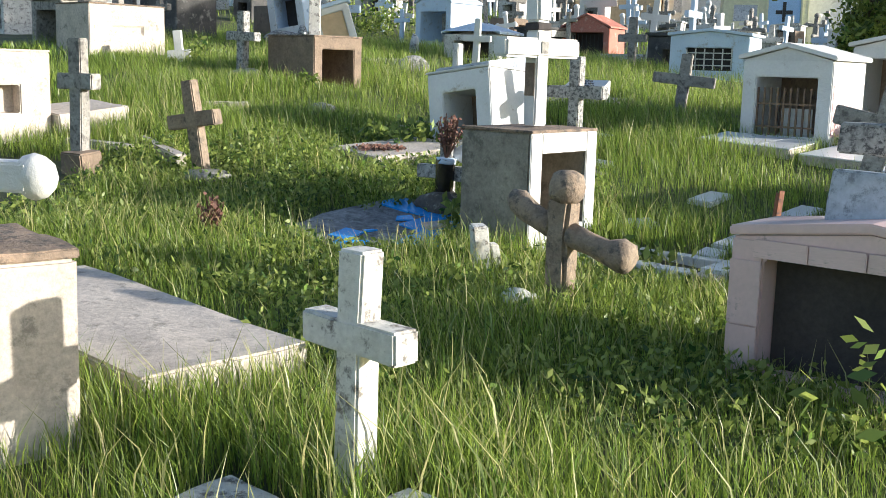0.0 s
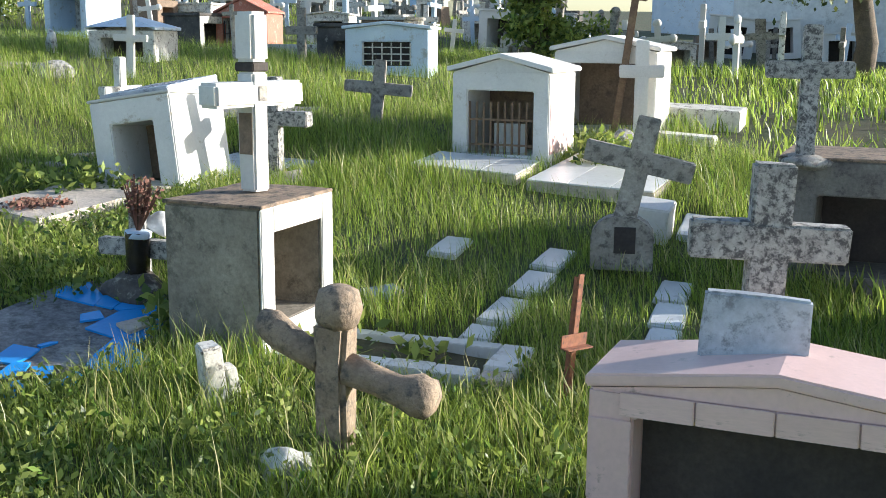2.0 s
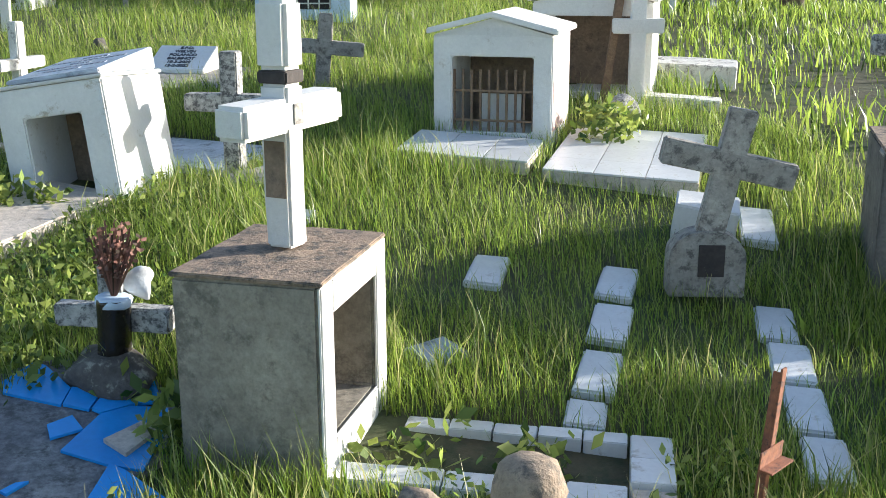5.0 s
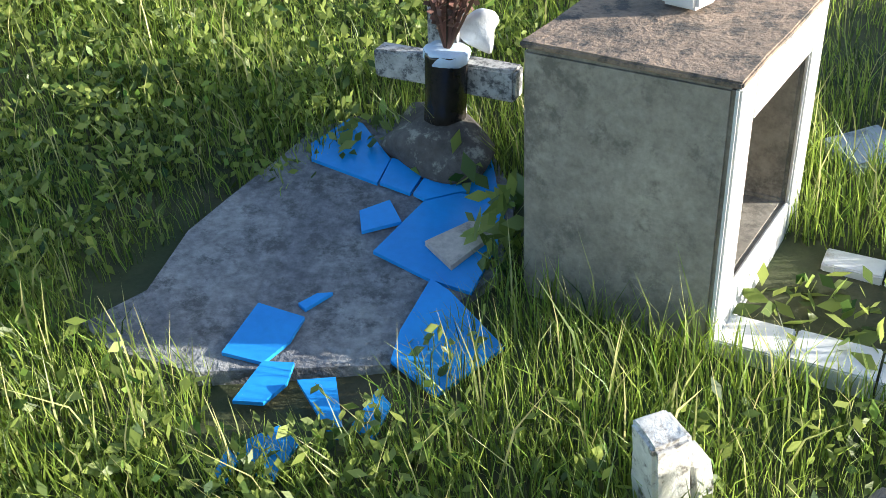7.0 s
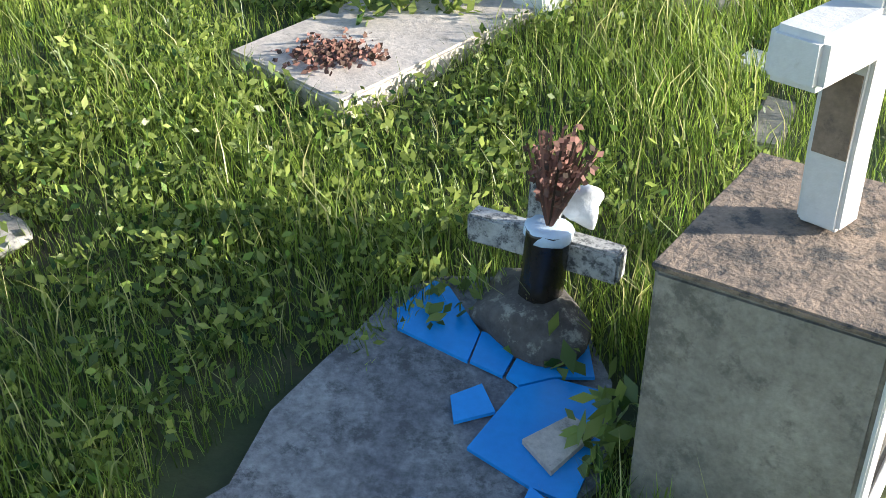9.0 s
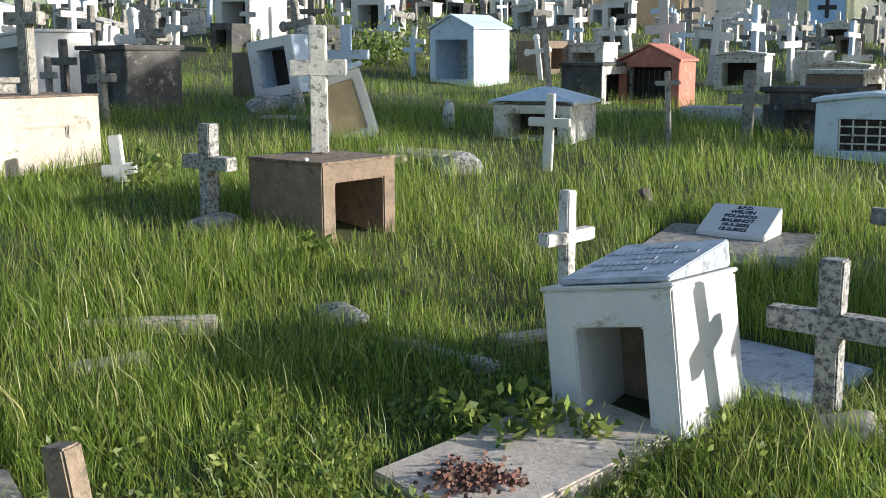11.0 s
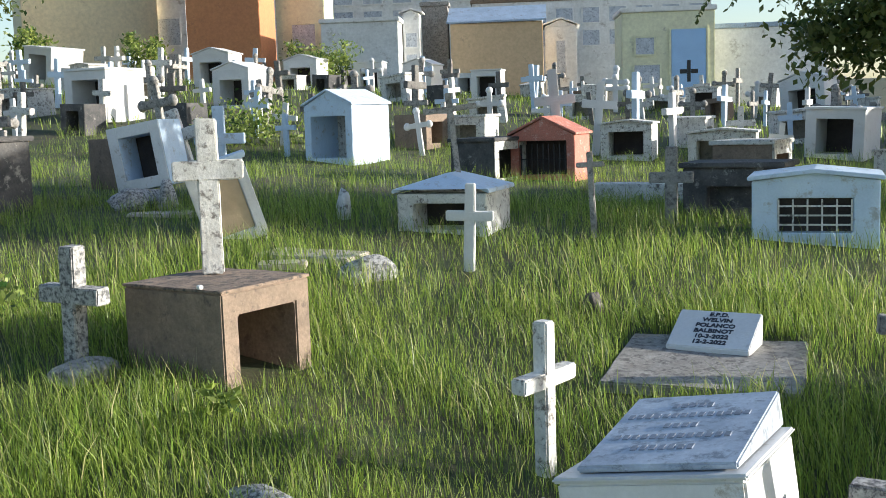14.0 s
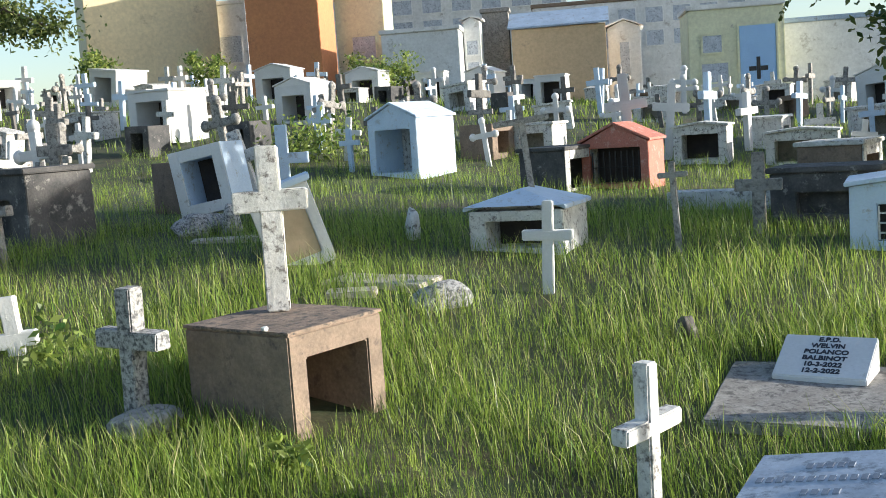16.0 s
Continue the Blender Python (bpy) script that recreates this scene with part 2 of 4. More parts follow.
def shell(w, d, h, side, top, sill, deep):
    """A box with a deep niche in its front (local -y)."""
    bm = bmesh.new()
    x, y = w / 2, d / 2
    o = [bm.verts.new(c) for c in ((-x, -y, 0), (x, -y, 0), (x, -y, h), (-x, -y, h), (-x, y, 0), (x, y, 0), (x, y, h), (-x, y, h))]
    i = [bm.verts.new((a, b, c)) for b in (-y, -y + deep) for a, c in ((-x + side, sill), (x - side, sill), (x - side, h - top), (-x + side, h - top))]
    for f in ((1, 5, 6, 2), (5, 4, 7, 6), (4, 0, 3, 7), (3, 2, 6, 7), (0, 4, 5, 1)):
        bm.faces.new([o[k] for k in f])
    for k in range(4):
        n = (k + 1) % 4
        bm.faces.new((o[k], o[n], i[n], i[k]))
        bm.faces.new((i[k], i[n], i[n + 4], i[k + 4]))
    bm.faces.new((i[4], i[5], i[6], i[7]))
    bmesh.ops.recalc_face_normals(bm, faces=bm.faces)
    outer = [e for e in bm.edges if len(e.link_faces) == 2 and e.calc_face_angle(0) > 0.5]
    bmesh.ops.bevel(bm, geom=outer, offset=0.007, segments=2, affect="EDGES", clamp_overlap=True)
    return bm


def ring(w, h, side, top, sill, y0, y1):
    """Frame round a niche: two jambs, a lintel and a sill piece, butted."""
    bm = bmesh.new()
    x = w / 2
    box(bm, -x, -x + side, y0, y1, 0, h)
    box(bm, x - side, x, y0, y1, 0, h)
    box(bm, -x + side, x - side, y0, y1, h - top, h)
    if sill > 0:
        box(bm, -x + side, x - side, y0, y1, 0, sill)
    return wear(bm, 0.004)


def gable(w, d, h0, rise_, over=0.03, thick=0.03, hip=0.0):
    """Pitched roof slab, ridge running front to back."""
    bm = bmesh.new()
    x, y = w / 2 + over, d / 2 + over
    low = [(-x, h0), (0, h0 + rise_), (x, h0)]
    rows = []
    for yy, pull in ((-y, hip), (y, -hip)):
        rows.append([bm.verts.new((a, yy + (pull if k == 1 else 0), z)) for k, (a, z) in enumerate(low)] + [bm.verts.new((a, yy + (pull if k == 1 else 0), z + thick)) for k, (a, z) in enumerate(low)])
    a, b = rows
    for k in (0, 1):
        bm.faces.new((a[k], a[k + 1], b[k + 1], b[k]))
        bm.faces.new((a[k + 3], b[k + 3], b[k + 4], a[k + 4]))
        bm.faces.new((a[k], a[k + 3], a[k + 4], a[k + 1]))
        bm.faces.new((b[k], b[k + 1], b[k + 4], b[k + 3]))
    if hip:
        bm.faces.new((a[3], a[4], a[5]))
        bm.faces.new((b[3], b[5], b[4]))
    bm.faces.new((a[0], b[0], b[3], a[3]))
    bm.faces.new((a[2], a[5], b[5], b[2]))
    return wear(bm, 0.005)


def gable_fill(w, d, h0, rise_):
    """The solid gable under a pitched roof."""
    bm = bmesh.new()
    x, y = w / 2 - 0.002, d / 2 - 0.003
    f = [bm.verts.new(c) for c in ((-x, -y, h0), (x, -y, h0), (0, -y, h0 + rise_))]
    b = [bm.verts.new(c) for c in ((-x, y, h0), (x, y, h0), (0, y, h0 + rise_))]
    bm.faces.new(f)
    bm.faces.new(b[::-1])
    for k in range(3):
        bm.faces.new((f[k], f[(k + 1) % 3], b[(k + 1) % 3], b[k]))
    return bm


FOOTPRINTS = []  # where no grass grows: x, y, half width, half depth, turn


def keep_clear(x, y, w, d, turn):
    FOOTPRINTS.append((x, y, w / 2, d / 2, radians(turn)))


def tomb(x, y, w, d, h, turn, label, body=WHITE, lean=(0, 0), niche=(0.1, 0.1, 0.05, 0.3), front=None, roof="", roof_mat=None, pitch=0.08, top=None, back=None, sink=0.06, group="small tombs with a niche", z=None, over=0.03):
    """A small grave house: body with a niche, and if given a painted front frame, a back panel, a top coat and a roof."""
    base = ground_z(x, y) - sink if z is None else z
    t = thing("tomb", pose(x, y, base, lean[0], lean[1], turn), label, "tomb", group)
    side, lintel, sill, deep = niche
    h = h + sink
    sill += sink
    part("body", shell(w, d, h, side, lintel, sill, deep), body, t)
    if front:
        part("front_frame", ring(w + 0.004, h, side, lintel, sill, -d / 2 - 0.012, -d / 2 - 0.001), front, t)
    # In the near-black colour this panel paints the niche's inner shade.
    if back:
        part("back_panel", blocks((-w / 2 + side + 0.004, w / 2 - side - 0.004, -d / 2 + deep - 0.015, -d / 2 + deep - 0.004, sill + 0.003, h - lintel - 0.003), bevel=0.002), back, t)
    if top:
        part("top_coat", blocks((-w / 2 - 0.004, w / 2 + 0.004, -d / 2 - 0.014 if front else -d / 2 - 0.004, d / 2 + 0.004, h + 0.001, h + 0.014), bevel=0.004, rough=0.003, cuts=3), top, t)
    if roof == "gable":
        part("gable", gable_fill(w, d, h, pitch), body, t)
        part("roof", gable(w, d, h + 0.003, pitch, over), roof_mat or body, t)
    elif roof == "hip":
        part("roof", gable(w, d, h + 0.003, pitch, hip=d * 0.3), roof_mat or body, t)
        part("gable", gable_fill(w, d * 0.4, h, pitch * 0.9), body, t)
    elif roof == "flat":
        part("roof", blocks((-w / 2 - 0.03, w / 2 + 0.03, -d / 2 - 0.03, d / 2 + 0.03, h + 0.002, h + 0.045), bevel=0.008), roof_mat or body, t)
    keep_clear(x, y, w + 0.02, d + 0.02, turn)
    return t


def bars(t, w, z0, z1, y, n, material, cross_bars=2):
    """An iron grille in a niche."""
    g = part("grille", blocks(*[(a - 0.006, a + 0.006, y - 0.006, y + 0.006, z0, z1) for a in np.linspace(-w / 2, w / 2, n)], bevel=0), material, t, "iron grille")
    for k in range(cross_bars):
        zz = z0 + (z1 - z0) * (k + 0.7) / (cross_bars + 0.4)
        part("rail", blocks((-w / 2, w / 2, y - 0.014, y - 0.007, zz - 0.006, zz + 0.006), bevel=0), material, g)
    return g


def cross(x, y, h, span, turn, label, material=WORN, lean=(0, 0), thick=0.07, deep=0.06, at=0.68, z=None, style="", group="grave crosses", sink=0.06):
    """A grave cross: upright and crossbar; its arms run along local x."""
    base = ground_z(x, y) - sink if z is None else z
    t = thing("grave_cross", pose(x, y, base, lean[0], lean[1], turn), label, "cross", group)
    hh = h + (sink if z is None else 0)
    a, dd = thick / 2, deep / 2
    seed = len(FOOTPRINTS) + int(x * 10) + int(y * 7)
    zc = hh - (1 - at) * h
    part("upright", blocks((-a, a, -dd, dd, 0, hh), bevel=0.006, rough=0.005, cuts=2, seed=seed), material, t)
    part("crossbar", blocks((-span / 2, span / 2, -dd - 0.003, dd + 0.003, zc - a * 0.95, zc + a * 0.95), bevel=0.006, rough=0.005, cuts=2, seed=seed + 3), material, t)
    if style == "knobs":
        for c in ((-span / 2, zc), (span / 2, zc), (0, hh)):
            bm = bmesh.new()
            bmesh.ops.create_icosphere(bm, subdivisions=2, radius=a * 1.5, matrix=pose(c[0], 0, c[1]))
            for v in bm.verts:
                v.co.y *= 0.75
            part("trefoil_end", bm, material, t, smooth=True)
    keep_clear(x, y, 0.1, 0.1, turn)
    return t


def slab(x, y, w, d, h, turn, label, material=PALE, rough=0.006, lift=None, category="grave slab", name="grave_slab", lean=(0, 0), clear=True):
    z = ground_z(x, y)
    t = tagged(part(name, blocks((-w / 2, w / 2, -d / 2, d / 2, -0.12, h), bevel=0.008, rough=rough, cuts=4, seed=int(x * 13 + y * 7)), material, None), label, category)
    slope = math.degrees(math.atan2(ground_z(x, y + 0.3) - ground_z(x, y - 0.3), 0.6)) * 0.7
    t.matrix_world = pose(x, y, z) @ pose(0, 0, 0, slope + lean[0], lean[1], 0) @ pose(0, 0, 0, 0, 0, turn)
    if clear:
        keep_clear(x, y, w, d, turn)
    return t


def stone(x, y, size, label, material=STONE, squash=(1, 1, 0.7), seed=1, z=None, name="stone", category="stone"):
    bm = bmesh.new()
    bmesh.ops.create_icosphere(bm, subdivisions=3, radius=size / 2)
    for v in bm.verts:
        v.co += noise.noise_vector(v.co * (2.2 / size) + Vector((seed * 5, 0, seed))) * size * 0.16
        v.co = Vector((v.co.x * squash[0], v.co.y * squash[1], v.co.z * squash[2]))
    t = tagged(part(name, bm, material, None, smooth=True), label, category)
    t.matrix_world = pose(x, y, (ground_z(x, y) if z is None else z) + size * squash[2] * 0.22, 0, 0, seed * 40)
    return t


# ---- ground ----
def make_ground():
    xs = np.unique(np.concatenate([-np.geomspace(9, 700, 22), np.arange(-9, 9.01, 0.3), np.geomspace(9, 700, 22)]))
    ys = np.unique(np.concatenate([-np.geomspace(5, 60, 8), np.arange(-5, 20.01, 0.3), np.geomspace(20, 900, 30)]))
    gx, gy = np.meshgrid(xs, ys)
    co = np.stack([gx, gy, rise(gx, gy)], -1).reshape(-1, 3)
    n, m = len(xs), len(ys)
    k = (np.arange(m - 1)[:, None] * n + np.arange(n - 1)[None]).ravel()
    faces = np.stack([k, k + 1, k + n + 1, k + n], -1)
    me = bpy.data.meshes.new("ground")
    me.from_pydata(co.tolist(), [], faces.tolist())
    me.materials.append(SOIL)
    for p in me.polygons:
        p.use_smooth = True
    return tagged(new("ground", me), "sloping grassy earth between the graves", "ground", kind="structure")


make_ground()
T, U = -34, 56  # the two ways in which the graves are aligned

# ---- the grey box with the tall white cross ----
cube = tomb(1.035, 2.7, 0.52, 0.39, 0.495, 57, "grey cement box tomb with white front frame and brown top", GREY, niche=(0.085, 0.09, 0.07, 0.33), front=WHITE, top=TOPSOIL, back=BROWN, z=-0.03, sink=0.06)
tall = thing("grave_cross", pose(1.055, 2.735, 0.543, 0, 0, 46), "tall white cement cross with black tape on the grey box", "cross", "grave crosses")
part("upright", blocks((-0.04, 0.04, -0.042, 0.042, 0, 0.44), bevel=0.008, rough=0.004, cuts=2), WHITE, tall)
part("crossbar", blocks((-0.235, 0.235, -0.05, 0.05, 0.315, 0.405), bevel=0.012, rough=0.003), WHITE, tall)
part("head", blocks((-0.044, 0.044, -0.048, 0.048, 0.475, 0.655), bevel=0.012, rough=0.003), WHITE, tall)
part("band", blocks((-0.043, 0.043, -0.046, 0.046, 0.441, 0.474), bevel=0.004), SHADE_AND_TAPE, tall, "black tape band")
part("inscription", blocks((-0.022, 0.022, -0.054, -0.051, 0.335, 0.39), bevel=0.001), GREYCROSS, tall, "small dark inscription patch")
part("bare_patch", blocks((-0.0435, -0.041, -0.032, 0.032, 0.14, 0.292), bevel=0.001), BROWN, tall, "bare brown cement patch")

# ---- white tiled tomb with the marble lid ----
A = tomb(0.628, 4.95, 0.5, 0.58, 0.53, -28, "white tiled box tomb, tilted, with a marble plaque lid", TILE, lean=(-4, -8.5), niche=(0.12, 0.13, 0.03, 0.35), back=BROWN, z=0.209, sink=0.03)
part("lid", blocks((-0.26, 0.26, -0.3, 0.3, 0.562, 0.578), bevel=0.006), TILE, A)
lid = bmesh.new()
v = box(lid, -0.2, 0.23, -0.26, 0.3, 0.582, 0.6)
for q in v:
    if q.co.y > 0 and q.co.z > 0.59:
        q.co.z += 0.085
plaque = part("plaque", wear(lid, 0.005), MARBLE, A, "sloping grey-blue marble plaque with worn lettering")
for k, wide in enumerate((0.12, 0.34, 0.08, 0.32, 0.17)):
    yy = 0.2 - k * 0.085
    zz = 0.6 + (yy + 0.26) / 0.56 * 0.085 + 0.002
    bm = bmesh.new()
    for c in np.arange(-wide / 2, wide / 2, 0.026):
        box(bm, c, c + 0.016, yy - 0.016, yy + 0.016, zz - 0.004, zz + 0.0008)
    bmesh.ops.rotate(bm, verts=bm.verts, cent=(0, yy, zz), matrix=Matrix.Rotation(math.atan(0.085 / 0.56), 3, "X"))
    part("lettering", bm, FADED, plaque)
slab(0.2, 4.45, 0.5, 0.95, 0.075, -41, "cracked pale cement slab before the white tomb, strewn with dry leaves", PALE)
cross(1.215, 4.83, 0.6, 0.45, T, "lichen-speckled white cement cross on a small base", SPECKLED, thick=0.085, deep=0.07, at=0.62)
stone(1.28, 4.72, 0.2, "small cement base stone", PALE, (1.2, 0.8, 0.7), 4)
slab(1.12, 5.3, 0.6, 0.5, 0.03, T, "blue-white tiled slab beside the white tomb", MARBLE)
slab(1.38, 4.3, 0.16, 0.14, 0.02, T, "broken white tile lying in the grass", TILE)
slab(1.32, 3.95, 0.3, 0.1, 0.015, 66, "grey cement strip sunk in the grass", GREY)

# ---- the brown box and its cross ----
tomb(-1.075, 6.93, 0.55, 0.6, 0.455, U, "brown cement box tomb with an empty niche", BROWN, niche=(0.095, 0.1, 0.02, 0.45), top=TOPSOIL, back=BROWN, z=0.5, sink=0.07)
cross(-1.12, 7.09, 0.71, 0.32, 8, "weathered white cement cross on the brown box", WORN, thick=0.095, deep=0.09, at=0.67, z=1.04)
stone(-1.08, 6.6, 0.03, "small white pebble on the brown box", WHITE, seed=3, z=1.045)
cross(-1.67, 6.75, 0.57, 0.33, -25, "lichen-grey cement cross with a square base", SPECKLED, lean=(0, 2), thick=0.08, deep=0.08, at=0.63)
stone(-1.62, 6.7, 0.26, "rounded cement base of the grey cross", GREYCROSS, (1.2, 1, 0.5), 6)

# ---- gable tomb with grille ----
g = tomb(2.75, 5.4, 0.63, 0.55, 0.53, T, "white gabled tomb with a pink-stained side and iron grille", WHITE, sink=0.12, niche=(0.1, 0.11, 0.03, 0.4), roof="gable", roof_mat=WHITE, pitch=0.085, back=BROWN)
bars(g, 0.42, 0.1, 0.47, -0.24, 10, WOOD)
part("picture", blocks((-0.1, 0.12, -0.1, -0.09, 0.12, 0.33), bevel=0.002), TILE, g, "faded pale picture inside")
part("side_wash", blocks((0.316, 0.319, -0.25, 0.2, 0.16, 0.5), bevel=0.001), PINKWASH, g, "patch of pink wash")
def tiled_slab(x, y, w, d, h, turn, label, nx, ny):
    """A grave slab laid with glazed tiles, joints left open."""
    t = slab(x, y, w, d, h, turn, label, PALE, rough=0.0)
    piece = bpy.data.meshes.new("tile")
    bm = blocks((-w / nx / 2 + 0.002, w / nx / 2 - 0.002, -d / ny / 2 + 0.002, d / ny / 2 - 0.002, 0, 0.009), bevel=0.0015)
    bm.to_mesh(piece)
    bm.free()
    piece.materials.append(TILE)
    for i in range(nx):
        for j in range(ny):
            o = new("tile", piece)
            o.parent, o.matrix_basis = t, pose((i + 0.5) * w / nx - w / 2, (j + 0.5) * d / ny - d / 2, h - 0.004, 0.5 * ((i + j) % 2), 0, 0)
    return t


tiled_slab(2.4, 4.95, 0.66, 0.45, 0.05, T, "white tiled slab before the gabled tomb", 3, 2)
tiled_slab(3.17, 4.72, 0.72, 1.02, 0.035, T, "white tiled slab with weeds growing on it", 3, 4)
t2 = tomb(3.65, 6.1, 0.72, 0.5, 0.55, T, "white gabled tomb with a deep brown niche", WHITE, sink=0.12, niche=(0.07, 0.08, 0.02, 0.42), roof="gable", pitch=0.08, back=BROWN)
cross(3.69, 5.65, 0.68, 0.3, -20, "white cement cross before the brown niche", WHITE, thick=0.09, deep=0.06, at=0.7)
cross(3.55, 5.8, 1.2, 0.16, -20, "thin brown wooden cross leaning", WOOD, lean=(0, 7), thick=0.05, deep=0.05, at=0.8)
stone(3.5, 5.45, 0.2, "speckled flower pot stone", SPECKLED, (1, 1, 1), 8)
slab(4.38, 6.2, 0.6, 0.35, 0.14, T, "low white cement grave bench", WORN)
slab(3.95, 5.6, 0.5, 0.14, 0.06, T, "white kerb strip in the grass", WORN)

# ---- grey cross on its arched base ----
gx = thing("grave_cross", pose(2.7, 3.25, 0.085, 0, 0, -22), "grey cement cross leaning on an arched base", "cross", "grave crosses")
arch = bmesh.new()
pts = [(-0.14, 0), (0.14, 0), (0.14, 0.15)] + [(0.14 * math.cos(a), 0.15 + 0.1 * math.sin(a)) for a in np.linspace(0.3, math.pi - 0.3, 8)] + [(-0.14, 0.15)]
fr = [arch.verts.new((a, -0.05, b)) for a, b in pts]
bk = [arch.verts.new((a, 0.07, b)) for a, b in pts]
arch.faces.new(fr)
arch.faces.new(bk[::-1])
for k in range(len(pts)):
    arch.faces.new((fr[k], fr[(k + 1) % len(pts)], bk[(k + 1) % len(pts)], bk[k]))
part("base", wear(arch, 0.006), GREYCROSS, gx)
# Thin dark patch painting a recess's shade; nothing is cut into the base.
part("niche", blocks((-0.035, 0.06, -0.055, -0.051, 0.08, 0.2), bevel=0.001), SHADE_AND_TAPE, gx)
lean = pose(0, 0, 0.2, 0, 12, 0)
bm = bmesh.new()
box(bm, -0.052, 0.052, -0.03, 0.03, 0, 0.5)
bmesh.ops.transform(bm, matrix=lean, verts=bm.verts)
part("upright", wear(bm, 0.006, 0.004, 2), GREYCROSS, gx)
bm = bmesh.new()
box(bm, -0.245, 0.245, -0.033, 0.033, 0.25, 0.345)
bmesh.ops.transform(bm, matrix=lean, verts=bm.verts)
part("crossbar", wear(bm, 0.006, 0.004, 2), GREYCROSS, gx)
keep_clear(2.72, 3.25, 0.36, 0.12, -22)
slab(3.0, 3.75, 0.26, 0.2, 0.17, T, "white cement block behind the grey cross", WHITE, category="block", name="cement_block")

# ---- pink tiled tomb, marble plaque and speckled cross on it ----
PZ = -0.158
# Shallow niche: its deep shade is painted by the near-black back.
pink = tomb(2.182, 0.795, 0.825, 0.3, 0.445, T, "pink tiled gabled tomb with a dark niche", PINK, niche=(0.105, 0.058, 0.04, 0.1), roof="gable", roof_mat=PINK, pitch=0.05, back=SHADE_AND_TAPE, z=PZ, sink=0.04, over=0.008)
tile = bpy.data.meshes.new("tile")
bm = wear(blocks((-0.05, 0.05, -0.004, 0.004, -0.098, 0.098), bevel=0.002), 0)
bm.to_mesh(tile)
bm.free()
tile.materials.append(PINK)
for s in (-1, 1):
    for k in range(2):
        o = new("tile", tile)
        o.parent, o.matrix_basis = pink, pose(s * 0.36, -0.156, 0.12 + k * 0.2)
for k in range(4):
    o = new("tile", tile)
    o.parent, o.matrix_basis = pink, pose(-0.255 + k * 0.17, -0.156, 0.457) @ Matrix.Diagonal((1.66, 1, 0.28, 1))
pl = tagged(part("plaque", blocks((-0.12, 0.12, -0.025, 0.025, 0, 0.2), bevel=0.006, rough=0.004, cuts=3), MARBLE, None), "blue-grey marble plaque standing on the pink tomb", "plaque")
pl.matrix_world = pose(2.135, 0.87, 0.335, -3, 2, -28)
cross(2.26, 1.12, 0.925, 0.39, -18, "big lichen-speckled cement cross behind the marble plaque", SPECKLED, lean=(0, 2), thick=0.1, deep=0.06, at=0.79)

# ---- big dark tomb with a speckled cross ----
# The near-black back puts the wide niche's shade into its colour.
tomb(3.98, 3.18, 0.95, 0.6, 0.57, T, "dark stained cement tomb with a wide niche", DARKGREY, niche=(0.17, 0.16, 0.05, 0.4), top=TOPSOIL, back=SHADE_AND_TAPE, roof="", sink=0.08)
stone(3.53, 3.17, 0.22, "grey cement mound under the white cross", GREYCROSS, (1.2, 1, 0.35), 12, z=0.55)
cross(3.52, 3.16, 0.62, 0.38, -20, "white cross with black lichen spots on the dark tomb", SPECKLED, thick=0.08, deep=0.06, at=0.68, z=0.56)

# Mostly out of view, added to shade the kerb; only a bluish corner known.
tomb(3.75, 2.2, 0.6, 0.55, 0.55, T, "pale blue tomb guessed from one corner, added to shade the kerb", BLUISH, niche=(0.1, 0.1, 0.05, 0.3), roof="flat", back=SHADE_AND_TAPE)

# ---- fallen branch-like cross ----
log = thing("log_cross", pose(1.235, 1.5, -0.15, 0, 0, T), "brown cement cross shaped like branches with knobbed ends", "cross", "grave crosses")


def tube(points, radii, seed, sides=10):
    """A knotty limb through the points."""
    bm = bmesh.new()
    rings = []
    for k, (p, r) in enumerate(zip(points, radii)):
        p = Vector(p)
        along = (Vector(points[min(k + 1, len(points) - 1)]) - Vector(points[max(k - 1, 0)])).normalized()
        a = along.orthogonal().normalized()
        b = along.cross(a)
        rings.append([bm.verts.new(p + (a * math.cos(q) + b * math.sin(q)) * r * (1 + 0.18 * noise.noise(Vector((q * 1.2, k * 0.9, seed))))) for q in np.linspace(0, 2 * math.pi, sides, endpoint=False)])
    for r0, r1 in zip(rings, rings[1:]):
        for k in range(sides):
            bm.faces.new((r0[k], r0[(k + 1) % sides], r1[(k + 1) % sides], r1[k]))
    bm.faces.new(rings[0][::-1])
    bm.faces.new(rings[-1])
    return bm


part("upright", blocks((-0.05, 0.05, -0.045, 0.045, 0, 0.5), bevel=0.015, rough=0.008, cuts=3), BARKISH, log)
part("top_knob", tube([(0, 0, 0.49), (0.005, 0, 0.51), (0.01, 0, 0.545), (0.012, 0, 0.585), (0.012, 0, 0.6)], (0.05, 0.066, 0.068, 0.056, 0.032), 3), BARKISH, log, smooth=True)
part("left_arm", tube([(-0.04, 0, 0.39), (-0.1, 0, 0.41), (-0.16, 0, 0.44), (-0.2, 0, 0.47), (-0.235, 0, 0.485)], (0.046, 0.042, 0.048, 0.048, 0.03), 5), BARKISH, log, smooth=True)
part("right_arm", tube([(0.04, 0, 0.37), (0.12, 0, 0.35), (0.19, 0, 0.33), (0.25, 0, 0.32), (0.28, 0, 0.315), (0.3, 0, 0.31)], (0.048, 0.042, 0.046, 0.062, 0.06, 0.035), 7), BARKISH, log, smooth=True)
stone(1.1, 1.42, 0.16, "white broken cement lump at the foot of the branch cross", WORN, (1.1, 0.9, 0.8), 14)
post = thing("broken_post", pose(0.9, 1.99, -0.06, 4, -7, 20) @ Matrix.Scale(0.86, 4), "two stubs of a broken white cement cross", "post")
